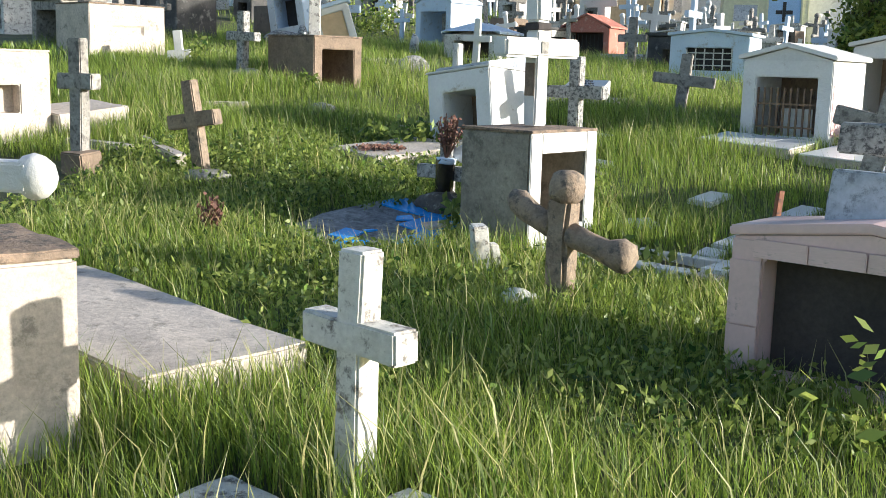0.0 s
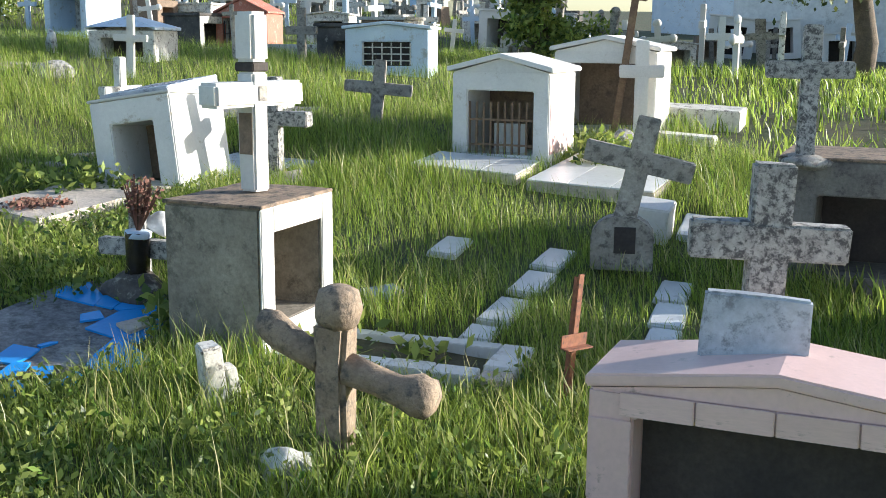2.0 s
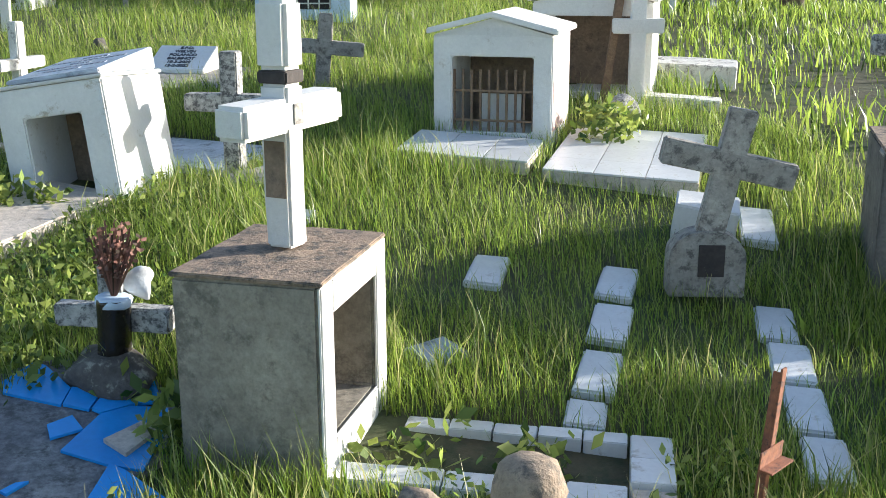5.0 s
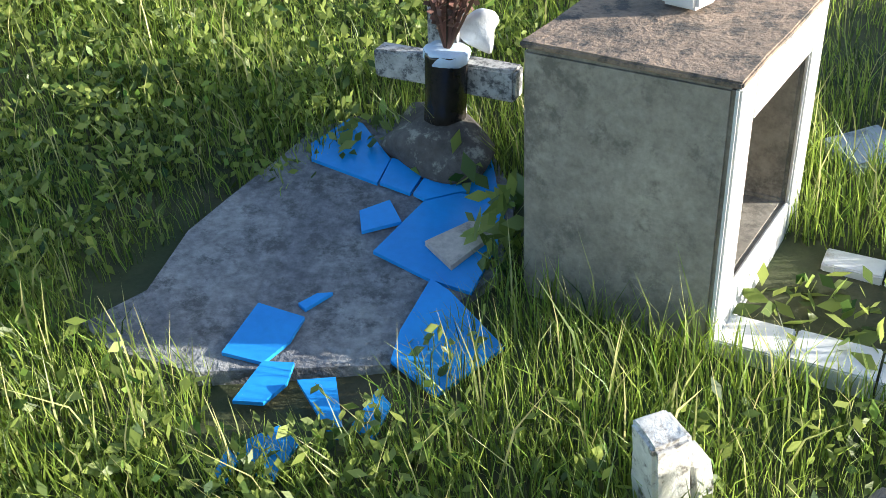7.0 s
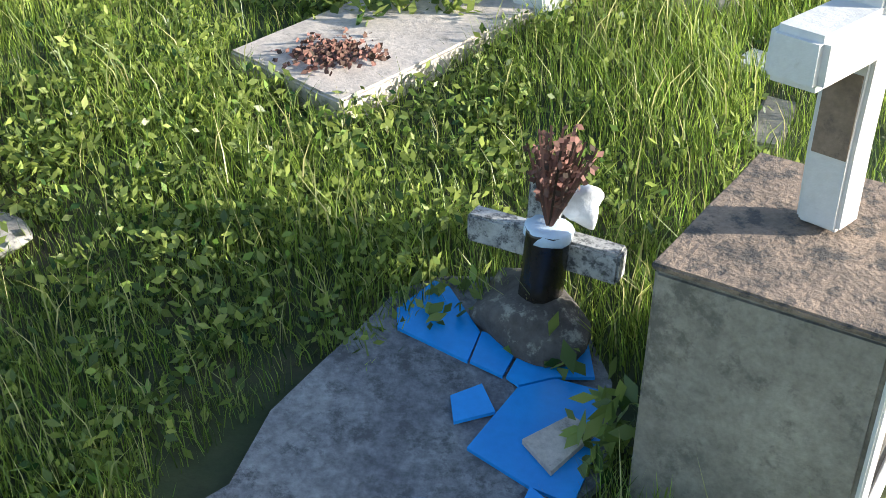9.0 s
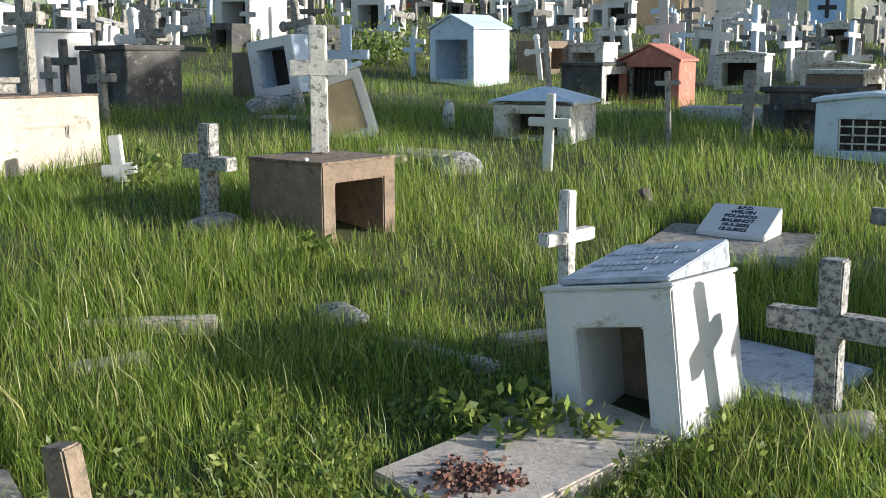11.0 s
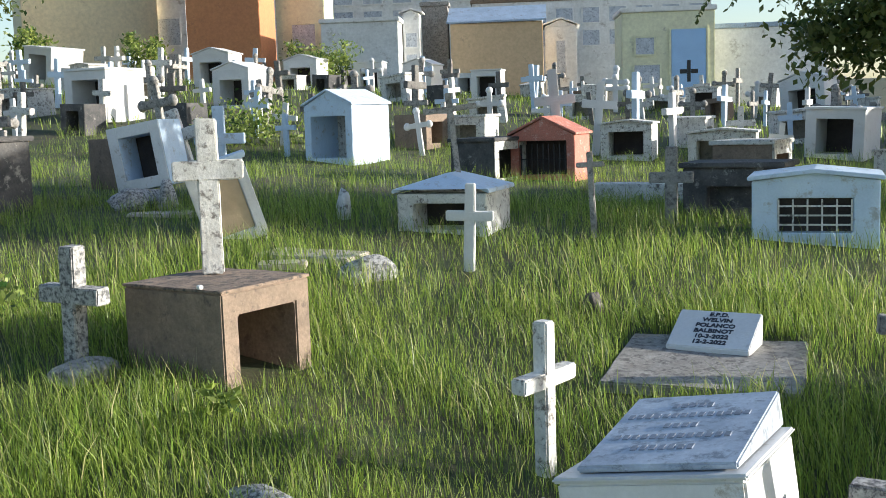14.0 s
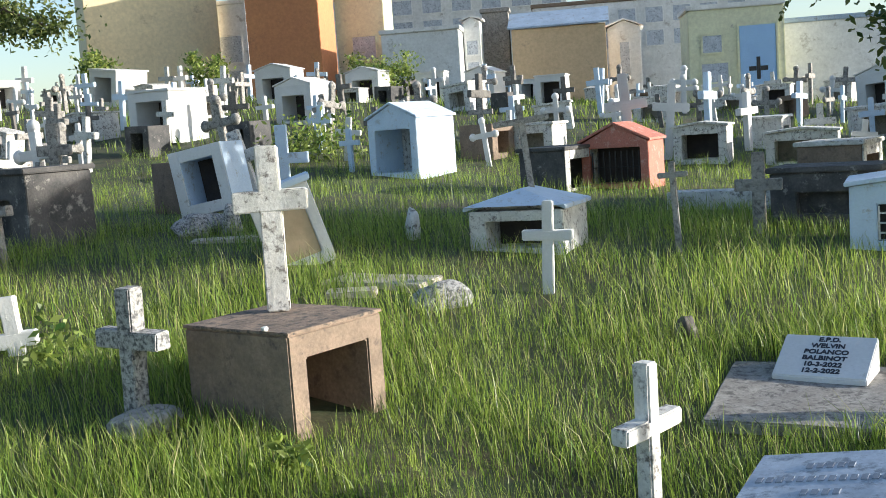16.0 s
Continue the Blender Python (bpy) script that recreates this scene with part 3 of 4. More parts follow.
part("stub", blocks((-0.035, 0.045, -0.04, 0.04, 0, 0.27), bevel=0.008, rough=0.008, cuts=3), WORN, post)
part("stub", blocks((0.05, 0.095, -0.03, 0.04, 0, 0.17), bevel=0.008, rough=0.008, cuts=3, seed=4), WORN, post)

# ---- white tiled kerb round a small grave ----
kerb = thing("grave_kerb", pose(1.545, 2.36, -0.03, 0, 1, -28), "broken kerb of white glazed tiles round an overgrown grave", "kerb")
keep_clear(1.545, 2.36, 0.9, 0.42, -28)
for name, x0, x1, y0, y1 in (("front", -0.45, 0.33, -0.21, -0.11), ("back", -0.3, 0.33, 0.14, 0.21)):
    n = 5
    for k in range(n):
        a, b = x0 + (x1 - x0) * k / n, x0 + (x1 - x0) * (k + 1) / n
        part("tile", blocks((a + 0.002, b - 0.003, y0, y1, -0.06, 0.042 + 0.003 * (k % 2)), bevel=0.003), TILE, kerb)
for k in range(2):
    part("tile", blocks((0.335, 0.45, -0.1 + k * 0.15, 0.045 + k * 0.15, -0.06, 0.05 - 0.004 * k), bevel=0.003), TILE, kerb)
part("tile", blocks((0.34, 0.45, -0.21, -0.11, -0.06, 0.036), bevel=0.003), PALE, kerb)
for x, y, w, d, a in ((2.43, 3.42, 0.14, 0.3, -34), (2.24, 3.1, 0.14, 0.32, -32), (2.03, 2.77, 0.13, 0.3, -33), (1.88, 2.55, 0.12, 0.16, -30), (2.86, 3.02, 0.14, 0.3, -30), (2.72, 2.73, 0.14, 0.3, -30), (2.57, 2.44, 0.13, 0.3, -30), (2.44, 2.17, 0.13, 0.26, -30), (1.58, 3.04, 0.17, 0.14, 20), (1.98, 3.62, 0.14, 0.3, -30), (3.3, 3.8, 0.15, 0.4, -30)):
    slab(x, y, w, d, 0.025, a, "white-blue glazed kerb tile in the grass", TILE if x > 1.95 or y < 2.9 else MARBLE, rough=0.002, category="kerb", name="kerb_strip")
iron = thing("iron_cross", pose(2.03, 1.9, -0.06, 3, 3, 30), "rusty angle-iron cross with a welded arm", "cross", "grave crosses")
part("upright", blocks((-0.012, 0.012, -0.003, 0.003, 0, 0.43), (-0.012, -0.007, 0.003, 0.02, 0, 0.42), bevel=0.001), RUST, iron)
part("crossbar", blocks((-0.07, 0.05, -0.008, -0.0035, 0.19, 0.235), (-0.07, 0.05, -0.04, -0.008, 0.19, 0.195), bevel=0.001), RUST, iron)

# ---- sunken slab with broken blue tiles ----
SLABZ = 0.04


def plate(name, pts, z, thick, material, parent, tilt=(0, 0)):
    bm = bmesh.new()
    c = Vector((sum(p[0] for p in pts) / len(pts), sum(p[1] for p in pts) / len(pts), 0))
    up = [bm.verts.new((x, y, z + 0.12 * (y - 2.62) - 0.06 * (x - 0.4) + tilt[0] * (x - c.x) + tilt[1] * (y - c.y))) for x, y in pts]
    lo = [bm.verts.new((v.co.x, v.co.y, v.co.z - thick)) for v in up]
    bm.faces.new(up)
    bm.faces.new(lo[::-1])
    for k in range(len(pts)):
        bm.faces.new((up[k], up[(k + 1) % len(pts)], lo[(k + 1) % len(pts)], lo[k]))
    return part(name, bm, material, parent)


outline = [(-0.124, 2.468), (-0.019, 2.566), (0.032, 2.76), (0.117, 2.906), (0.19, 3.023), (0.268, 3.161), (0.374, 3.229), (0.556, 3.24), (0.68, 3.15), (0.74, 2.9), (0.7, 2.638), (0.56, 2.5), (0.465, 2.36), (0.292, 2.35), (0.109, 2.338), (-0.058, 2.397)]
sl = plate("sunken_slab", outline, SLABZ, 0.14, SLABGREY, None)
tagged(sl, "cracked grey cement grave slab under broken blue tiles", "grave slab")
keep_clear(0.2, 2.6, 0.55, 0.5, T)
keep_clear(0.42, 2.72, 0.55, 0.72, T)
keep_clear(0.29, 2.24, 0.3, 0.16, 0)
for pts, dz, tl in (
    ([(0.427, 2.681), (0.534, 2.852), (0.617, 2.885), (0.719, 2.857), (0.694, 2.719), (0.626, 2.556), (0.544, 2.594)], 0.012, (0.0, 0.02)),
    ([(0.276, 3.022), (0.272, 3.084), (0.356, 3.188), (0.391, 3.169), (0.459, 3.025), (0.43, 2.931)], 0.012, (0, 0.03)),
    ([(0.436, 2.927), (0.463, 3.021), (0.548, 2.993), (0.504, 2.888)], 0.013, (0, 0.03)),
    ([(0.512, 2.883), (0.556, 2.986), (0.62, 2.961), (0.696, 3.02), (0.701, 2.896), (0.617, 2.891), (0.537, 2.86)], 0.016, (0, 0.02)),
    ([(0.394, 2.821), (0.46, 2.86), (0.486, 2.781), (0.401, 2.747)], 0.012, (0.02, 0.0)),
    ([(0.285, 2.518), (0.32, 2.548), (0.351, 2.551), (0.3, 2.501)], 0.01, (0, 0)),
    ([(0.154, 2.379), (0.208, 2.514), (0.301, 2.474), (0.278, 2.409), (0.233, 2.353)], 0.012, (0.01, 0.02)),
    ([(0.546, 2.586), (0.582, 2.55), (0.68, 2.394), (0.549, 2.276), (0.467, 2.365), (0.485, 2.444)], 0.012, (0.03, 0.04)),
    ([(0.187, 2.266), (0.234, 2.347), (0.292, 2.345), (0.281, 2.302), (0.242, 2.262)], 0.01, (0, 0.2)),
    ([(0.302, 2.293), (0.371, 2.299), (0.389, 2.182), (0.364, 2.191)], 0.012, (0, 0.25)),
    ([(0.402, 2.2), (0.447, 2.271), (0.47, 2.24), (0.439, 2.17)], 0.016, (0, 0.2)),
    ([(0.18, 2.084), (0.198, 2.139), (0.219, 2.109), (0.203, 2.071)], 0.02, (0.1, 0.1)),
    ([(0.204, 2.145), (0.281, 2.184), (0.315, 2.148), (0.277, 2.072), (0.249, 2.09)], 0.02, (0.05, 0.1)),
):
    o = plate("blue_tile", pts, SLABZ + dz, 0.008, BLUE, None, tl)
    tagged(o, "broken bright blue glazed tile on the cement slab", "tile", "broken blue tiles")
o = plate("cement_shard", [(0.536, 2.696), (0.639, 2.768), (0.684, 2.726), (0.588, 2.621)], SLABZ + 0.026, 0.012, PALE, None, (0.0, 0.05))
tagged(o, "flat shard of pale cement on a blue tile", "shard")

# ---- flower cross behind the slab ----
stone(0.585, 3.07, 0.26, "dark mossy stone mound under the flower cross", STONE, (1.2, 0.9, 0.6), 21, z=0.075)
fc = cross(0.6, 3.12, 0.4, 0.37, -30, "speckled white cement cross with a bottle vase tied on", SPECKLED, thick=0.075, deep=0.05, at=0.6, z=0.03)
vase = thing("bottle_vase", pose(0.585, 3.055, 0.135, 0, 4, 0), "dark cut bottle vase with dried flowers tied to the cross", "vase")
part("bottle", tube([(0, 0, 0), (0, 0, 0.02), (0, 0, 0.1), (0, 0, 0.2), (0, 0, 0.21)], (0.03, 0.045, 0.047, 0.05, 0.05), 2, 14), BOTTLE, vase, smooth=True)
part("collar", tube([(0, 0, 0.185), (0, 0, 0.19), (0, 0, 0.212), (0, 0, 0.216)], (0.048, 0.053, 0.053, 0.046), 3, 14), BLUISH, vase, "pale plastic collar", smooth=True)


def sprigs(n, spread, height, size, seed, stems=True):
    rnd = random.Random(seed)
    bm = bmesh.new()
    for k in range(n):
        a, s = rnd.uniform(0, 6.28), rnd.random()
        top = Vector((math.cos(a) * spread * s, math.sin(a) * spread * s, height * rnd.uniform(0.55, 1.0)))
        for j in range(6):
            p = top * rnd.uniform(0.45, 1.05)
            d = Vector((rnd.uniform(-1, 1), rnd.uniform(-1, 1), rnd.uniform(-0.6, 1))).normalized() * size * rnd.uniform(0.5, 1.2)
            e = d.orthogonal().normalized() * size * 0.35
            bm.faces.new([bm.verts.new(q) for q in (p, p + d * 0.5 + e, p + d, p + d * 0.5 - e)])
        if stems:
            e = Vector((0.0025, 0, 0))
            bm.faces.new([bm.verts.new(q) for q in (-e, e, top + e, top - e)])
    return bm


fl = sprigs(60, 0.085, 0.24, 0.022, 5)
bmesh.ops.translate(fl, verts=fl.verts, vec=(0, 0, 0.2))
part("dried_bouquet", fl, DRIED, vase, "withered brown flowers")
bag = bmesh.new()
bmesh.ops.create_icosphere(bag, subdivisions=3, radius=0.048)
for v in bag.verts:
    v.co += noise.noise_vector(v.co * 18) * 0.03
    v.co.y *= 0.6
bg = tagged(part("plastic_bag", bag, PLASTIC, None, smooth=True), "crumpled white plastic bag tied beside the vase", "bag")
bg.matrix_world = pose(0.672, 3.115, 0.365)

# ---- foreground by the start ----
nx = cross(0.835, -0.18, 0.55, 0.29, T, "white cement cross with worn grey face", WORN, lean=(0, 1), thick=0.075, deep=0.07, at=0.66)
slab(0.99, -0.33, 0.11, 0.1, 0.07, T, "white cement block beside the cross", WORN)
slab(0.66, -0.36, 0.4, 0.2, 0.02, T, "white slab edge in the grass", WORN)
lb = thing("tomb", pose(-0.195, -0.17, -0.195, 0, 0, 47), "pale cement box tomb with a crumbling top", "tomb", "small tombs with a niche")
part("body", blocks((-0.3, 0.3, -0.2, 0.2, 0, 0.54), bevel=0.01, rough=0.006, cuts=4), PALE, lb)
part("top_coat", blocks((-0.304, 0.304, -0.204, 0.204, 0.542, 0.565), bevel=0.008, rough=0.012, cuts=5), TOPSOIL, lb)
keep_clear(-0.195, -0.17, 0.62, 0.42, 47)
cross(-0.075, -0.2, 0.36, 0.42, -7, "white cement cross with rounded ends on the pale box", WHITE, thick=0.07, deep=0.06, at=0.5, z=0.365, style="knobs")
slab(-0.16, 0.74, 0.55, 1.34, 0.075, 53, "wide smooth cement grave slab with a raised edge", PALE, lean=(0, 1))
cross(-0.77, 3.32, 0.54, 0.36, -25, "dark brown cement cross leaning", BARKISH, lean=(2, -9), thick=0.085, deep=0.06, at=0.6)
stone(-0.73, 3.28, 0.24, "cement footing of the leaning cross", GREYCROSS, (1.2, 1, 0.4), 31)
cross(-1.45, 3.25, 0.72, 0.26, -20, "tall cement cross with short arms", GREYCROSS, thick=0.09, deep=0.07, at=0.68)
slab(-1.43, 3.22, 0.16, 0.16, 0.12, -20, "square dark cement footing", BROWN)
tomb(-2.38, 3.95, 0.55, 0.5, 0.52, U, "pale tan cement box tomb", PALE, niche=(0.2, 0.2, 0.15, 0.1), top=PALE)
slab(-2.0, 4.35, 0.45, 0.5, 0.14, T, "raised cream cement grave slab", PALE)
slab(-1.2, 3.75, 0.75, 0.07, 0.06, -50, "long cement kerb sunk in the grass", PALE, category="kerb", name="kerb_strip")
slab(-1.55, 3.7, 0.5, 0.07, 0.07, -20, "long cement kerb sunk in the grass", PALE, category="kerb", name="kerb_strip")

# ---- middle rows ----
cross(0.29, 5.95, 0.57, 0.33, 50, "white painted cross with black lettering", WORN, thick=0.06, deep=0.06, at=0.63)
pq = thing("plaque", pose(1.235, 7.25, ground_z(1.25, 7.25) + 0.015, 0, 0, -30), "white sloping grave plaque with black lettering", "plaque")
bm = bmesh.new()
v = box(bm, -0.2, 0.2, -0.13, 0.13, 0, 0.03)
for q in v:
    if q.co.y > 0 and q.co.z > 0.02:
        q.co.z += 0.13
part("block", wear(bm, 0.005), WHITE, pq)
PLQ = Matrix.Translation((0, 0, 0.096)) @ Matrix.Rotation(math.atan(0.13 / 0.26), 4, "X")
for k, words in enumerate(("E.P.D.", "WELVIN", "POLANCO", "BALBINOT", "10-3-2022", "12-2-2022")):
    cu = bpy.data.curves.new("lettering", "FONT")
    cu.body, cu.size, cu.extrude, cu.align_x, cu.offset = words, 0.04, 0.0012, "CENTER", 0.0012
    o = new("lettering", cu)
    o.data.materials.append(LETTER)
    o.parent, o.matrix_basis = pq, PLQ @ Matrix.Translation((0, 0.098 - k * 0.043, 0.0008))
slab(1.15, 7.0, 0.85, 0.9, 0.03, -20, "grey cement grave slab under the white plaque", GREYCROSS)
cross(0.11, 8.91, 0.55, 0.3, -10, "white cement cross before the hipped tomb", WHITE, lean=(0, 2), thick=0.065, deep=0.06, at=0.63)
# Near-black backs from here on are shade painted into the niches.
lw = tomb(0.05, 10.2, 0.68, 0.6, 0.28, -20, "low white tomb with a hipped roof, partly sunk", WORN, niche=(0.12, 0.07, 0.02, 0.3), roof="hip", roof_mat=BLUISH, pitch=0.11, back=SHADE_AND_TAPE)
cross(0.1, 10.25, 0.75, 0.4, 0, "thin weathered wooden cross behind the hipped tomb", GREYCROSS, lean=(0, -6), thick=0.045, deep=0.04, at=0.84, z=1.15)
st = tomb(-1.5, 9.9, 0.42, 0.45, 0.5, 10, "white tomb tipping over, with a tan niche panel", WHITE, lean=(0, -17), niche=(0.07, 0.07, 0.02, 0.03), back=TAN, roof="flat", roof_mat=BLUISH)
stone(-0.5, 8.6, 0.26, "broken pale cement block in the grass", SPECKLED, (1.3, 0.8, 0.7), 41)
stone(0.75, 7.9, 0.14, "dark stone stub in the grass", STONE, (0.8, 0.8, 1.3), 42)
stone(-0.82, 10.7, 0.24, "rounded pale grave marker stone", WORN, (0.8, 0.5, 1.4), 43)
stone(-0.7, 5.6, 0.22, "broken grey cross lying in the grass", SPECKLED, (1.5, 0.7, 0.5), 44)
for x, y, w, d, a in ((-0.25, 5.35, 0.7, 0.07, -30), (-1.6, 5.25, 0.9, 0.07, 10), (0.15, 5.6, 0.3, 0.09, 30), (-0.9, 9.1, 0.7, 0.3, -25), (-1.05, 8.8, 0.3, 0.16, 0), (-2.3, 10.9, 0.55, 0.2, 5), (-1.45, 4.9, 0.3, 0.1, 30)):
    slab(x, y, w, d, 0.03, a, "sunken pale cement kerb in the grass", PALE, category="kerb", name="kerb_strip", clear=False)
w2 = tomb(2.62, 9.85, 0.84, 0.6, 0.42, -20, "pale blue tomb with an iron window grille", BLUISH, niche=(0.17, 0.12, 0.06, 0.1), roof="gable", roof_mat=BLUISH, pitch=0.05, back=SHADE_AND_TAPE, sink=0.11)
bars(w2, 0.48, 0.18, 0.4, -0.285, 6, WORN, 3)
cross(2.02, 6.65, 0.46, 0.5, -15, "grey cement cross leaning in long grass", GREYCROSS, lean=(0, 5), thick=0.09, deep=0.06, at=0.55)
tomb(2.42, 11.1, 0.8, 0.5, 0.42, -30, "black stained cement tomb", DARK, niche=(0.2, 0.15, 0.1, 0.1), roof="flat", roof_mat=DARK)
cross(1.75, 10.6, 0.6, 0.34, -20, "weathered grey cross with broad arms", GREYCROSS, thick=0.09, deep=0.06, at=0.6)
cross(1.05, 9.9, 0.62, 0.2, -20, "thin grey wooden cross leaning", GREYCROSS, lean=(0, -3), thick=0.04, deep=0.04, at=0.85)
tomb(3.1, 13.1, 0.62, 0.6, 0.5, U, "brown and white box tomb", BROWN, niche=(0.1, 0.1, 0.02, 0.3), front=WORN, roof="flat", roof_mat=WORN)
rd = tomb(1.3, 15.3, 0.8, 0.6, 0.52, -25, "brick-red gabled tomb with an iron grille", RED, niche=(0.1, 0.06, 0.05, 0.3), roof="gable", roof_mat=RED, pitch=0.2, back=SHADE_AND_TAPE)
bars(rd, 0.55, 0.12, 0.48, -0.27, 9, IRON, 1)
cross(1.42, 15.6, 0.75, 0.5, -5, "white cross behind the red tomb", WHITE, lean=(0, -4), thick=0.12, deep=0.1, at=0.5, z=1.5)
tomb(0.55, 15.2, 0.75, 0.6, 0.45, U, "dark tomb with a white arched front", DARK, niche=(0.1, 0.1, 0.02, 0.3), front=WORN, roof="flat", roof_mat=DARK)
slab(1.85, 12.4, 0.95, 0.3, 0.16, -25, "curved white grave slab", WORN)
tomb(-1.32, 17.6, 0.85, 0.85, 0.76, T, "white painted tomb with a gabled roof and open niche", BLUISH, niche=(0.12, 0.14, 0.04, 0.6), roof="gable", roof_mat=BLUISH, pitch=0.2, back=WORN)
tomb(-2.62, 12.0, 0.52, 0.4, 0.52, -15, "white tiled tomb with a black niche, tilted", BLUISH, lean=(0, -9), niche=(0.1, 0.1, 0.04, 0.3), front=TILE, back=SHADE_AND_TAPE, z=1.17)
cross(-2.3, 12.35, 0.85, 0.4, -10, "big white cement cross leaning over", WORN, lean=(0, -16), thick=0.12, deep=0.08, at=0.7)
cross(-2.22, 13.0, 0.85, 0.5, 0, "blue-grey painted cross among the graves", BLUISH, thick=0.11, deep=0.08, at=0.62)
tomb(-3.95, 11.2, 0.8, 0.6, 0.6, -34, "black stained cement tomb with a rounded lid", DARK, niche=(0.25, 0.2, 0.1, 0.1), roof="flat", roof_mat=DARK)
cross(-4.05, 12.0, 0.95, 0.3, 0, "tall pale cross behind the black tomb", GREYCROSS, thick=0.1, deep=0.07, at=0.75)
tomb(-3.3, 13.4, 0.5, 0.45, 0.5, U, "brown cement box tomb", BROWN, niche=(0.2, 0.2, 0.1, 0.1))
tomb(-3.5, 8.2, 0.85, 0.62, 0.48, U, "stained cement box tomb with two crosses on it", PALE, niche=(0.25, 0.2, 0.2, 0.02), top=TOPSOIL)
for dx in (-0.26, 0.1):
    cross(-3.52 + dx, 8.2, 0.76, 0.3, -15, "weathered pale cross on the stained box tomb", GREYCROSS, thick=0.09, deep=0.08, at=0.68, z=ground_z(-3.5, 8.2) + 0.49)
tomb(-4.3, 8.9, 0.62, 0.5, 0.5, T, "dark cement tomb with a niche", GREYCROSS, niche=(0.1, 0.1, 0.05, 0.3), back=SHADE_AND_TAPE, roof="flat")
cross(-2.62, 7.8, 0.3, 0.22, 10, "broken white cross stub", WHITE, lean=(0, -5), thick=0.08, deep=0.07, at=0.25)
stone(-2.6, 11.4, 0.4, "rough stones heaped by the black tomb", SPECKLED, (1.5, 0.8, 0.6), 51)
stone(-2.35, 11.3, 0.22, "worn stump of a stone cross", SPECKLED, (0.7, 0.7, 1.7), 52)

# ---- far rows of graves ----
rnd = random.Random(11)
FAR_CROSS = []
for k, (material, style, label) in enumerate(((WHITE, "", "white painted cross among the far graves"), (WORN, "", "worn white cross among the far graves"), (GREYCROSS, "", "grey weathered cross among the far graves"), (WHITE, "knobs", "white cross with rounded ends among the far graves"), (BLUISH, "", "pale blue cross among the far graves"), (DARKGREY, "", "dark cement cross among the far graves"), (GREYCROSS, "knobs", "grey cross with rounded ends among the far graves"))):
    FAR_CROSS.append(cross(-3 + k * 1.3, 20.5 + k * 0.4, 0.75, 0.42, -10, label, material, thick=0.09, deep=0.07, at=0.68, style=style, group="far grave crosses", sink=0.05))
# Several of these niches are darkened by near-black backs, painted shade.
FAR_TOMB = [
    tomb(-6.0, 22.0, 0.95, 1.0, 0.85, -25, "white tomb with a wide dark niche among the far graves", WHITE, niche=(0.18, 0.16, 0.08, 0.6), roof="flat", back=SHADE_AND_TAPE, group="far tombs"),
    tomb(2.8, 18.4, 0.75, 0.6, 0.5, -20, "white tomb with an arched dark niche among the far graves", WORN, niche=(0.12, 0.1, 0.05, 0.4), roof="gable", pitch=0.05, back=SHADE_AND_TAPE, group="far tombs"),
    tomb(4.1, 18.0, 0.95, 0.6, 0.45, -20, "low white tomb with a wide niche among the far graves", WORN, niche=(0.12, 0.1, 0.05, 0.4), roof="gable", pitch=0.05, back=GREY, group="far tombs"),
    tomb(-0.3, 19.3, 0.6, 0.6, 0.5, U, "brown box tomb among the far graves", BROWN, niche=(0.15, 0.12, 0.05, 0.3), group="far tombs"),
    tomb(-5.6, 30.5, 1.0, 0.8, 0.8, -15, "white gabled tomb with a dark niche far off", WHITE, niche=(0.2, 0.2, 0.08, 0.5), roof="gable", pitch=0.15, back=SHADE_AND_TAPE, group="far tombs"),
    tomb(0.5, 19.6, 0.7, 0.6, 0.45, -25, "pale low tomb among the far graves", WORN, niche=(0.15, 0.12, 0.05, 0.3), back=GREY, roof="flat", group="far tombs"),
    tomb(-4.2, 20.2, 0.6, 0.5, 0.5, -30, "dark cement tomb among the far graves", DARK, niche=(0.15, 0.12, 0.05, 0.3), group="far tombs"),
]
used = [(o.matrix_world.translation.x, o.matrix_world.translation.y) for o in scene.objects if o.get("category") in ("tomb", "cross")]


def free(x, y, gap):
    return all((x - a) ** 2 + (y - b) ** 2 > gap * gap for a, b in used)


def sprinkle(makers, count, y0, y1, gap, slope_x0, slope_x1, scales):
    made = 0
    for _ in range(count * 6):
        y = rnd.uniform(y0, y1)
        x = rnd.uniform(slope_x0 * y, slope_x1 * y)
        if made >= count or not free(x, y, gap):
            continue
        src = rnd.choice(makers)
        s = rnd.uniform(*scales)
        sink = rnd.uniform(0.04, 0.1)
        copy = copy_thing(src, pose(x, y, ground_z(x, y) - sink, 0, rnd.gauss(0, 3.5), rnd.choice((-34, -20, -10, 56)) + rnd.uniform(-8, 8)))
        copy.scale = (s, s, s * rnd.uniform(0.9, 1.15))
        used.append((x, y))
        made += 1


sprinkle(FAR_TOMB, 46, 18.5, 38, 1.15, -0.45, 0.36, (0.75, 1.1))
sprinkle(FAR_CROSS, 150, 17.8, 37, 0.55, -0.46, 0.36, (0.7, 1.35))
sprinkle(FAR_TOMB, 10, 12.5, 20, 1.1, 0.33, 0.75, (0.7, 1.0))
sprinkle(FAR_CROSS, 26, 9.5, 21, 0.7, 0.36, 0.8, (0.7, 1.2))
sprinkle(FAR_TOMB, 9, 10.5, 20, 1.1, -0.62, -0.36, (0.7, 1.0))
sprinkle(FAR_CROSS, 24, 9.5, 20, 0.7, -0.62, -0.34, (0.7, 1.2))


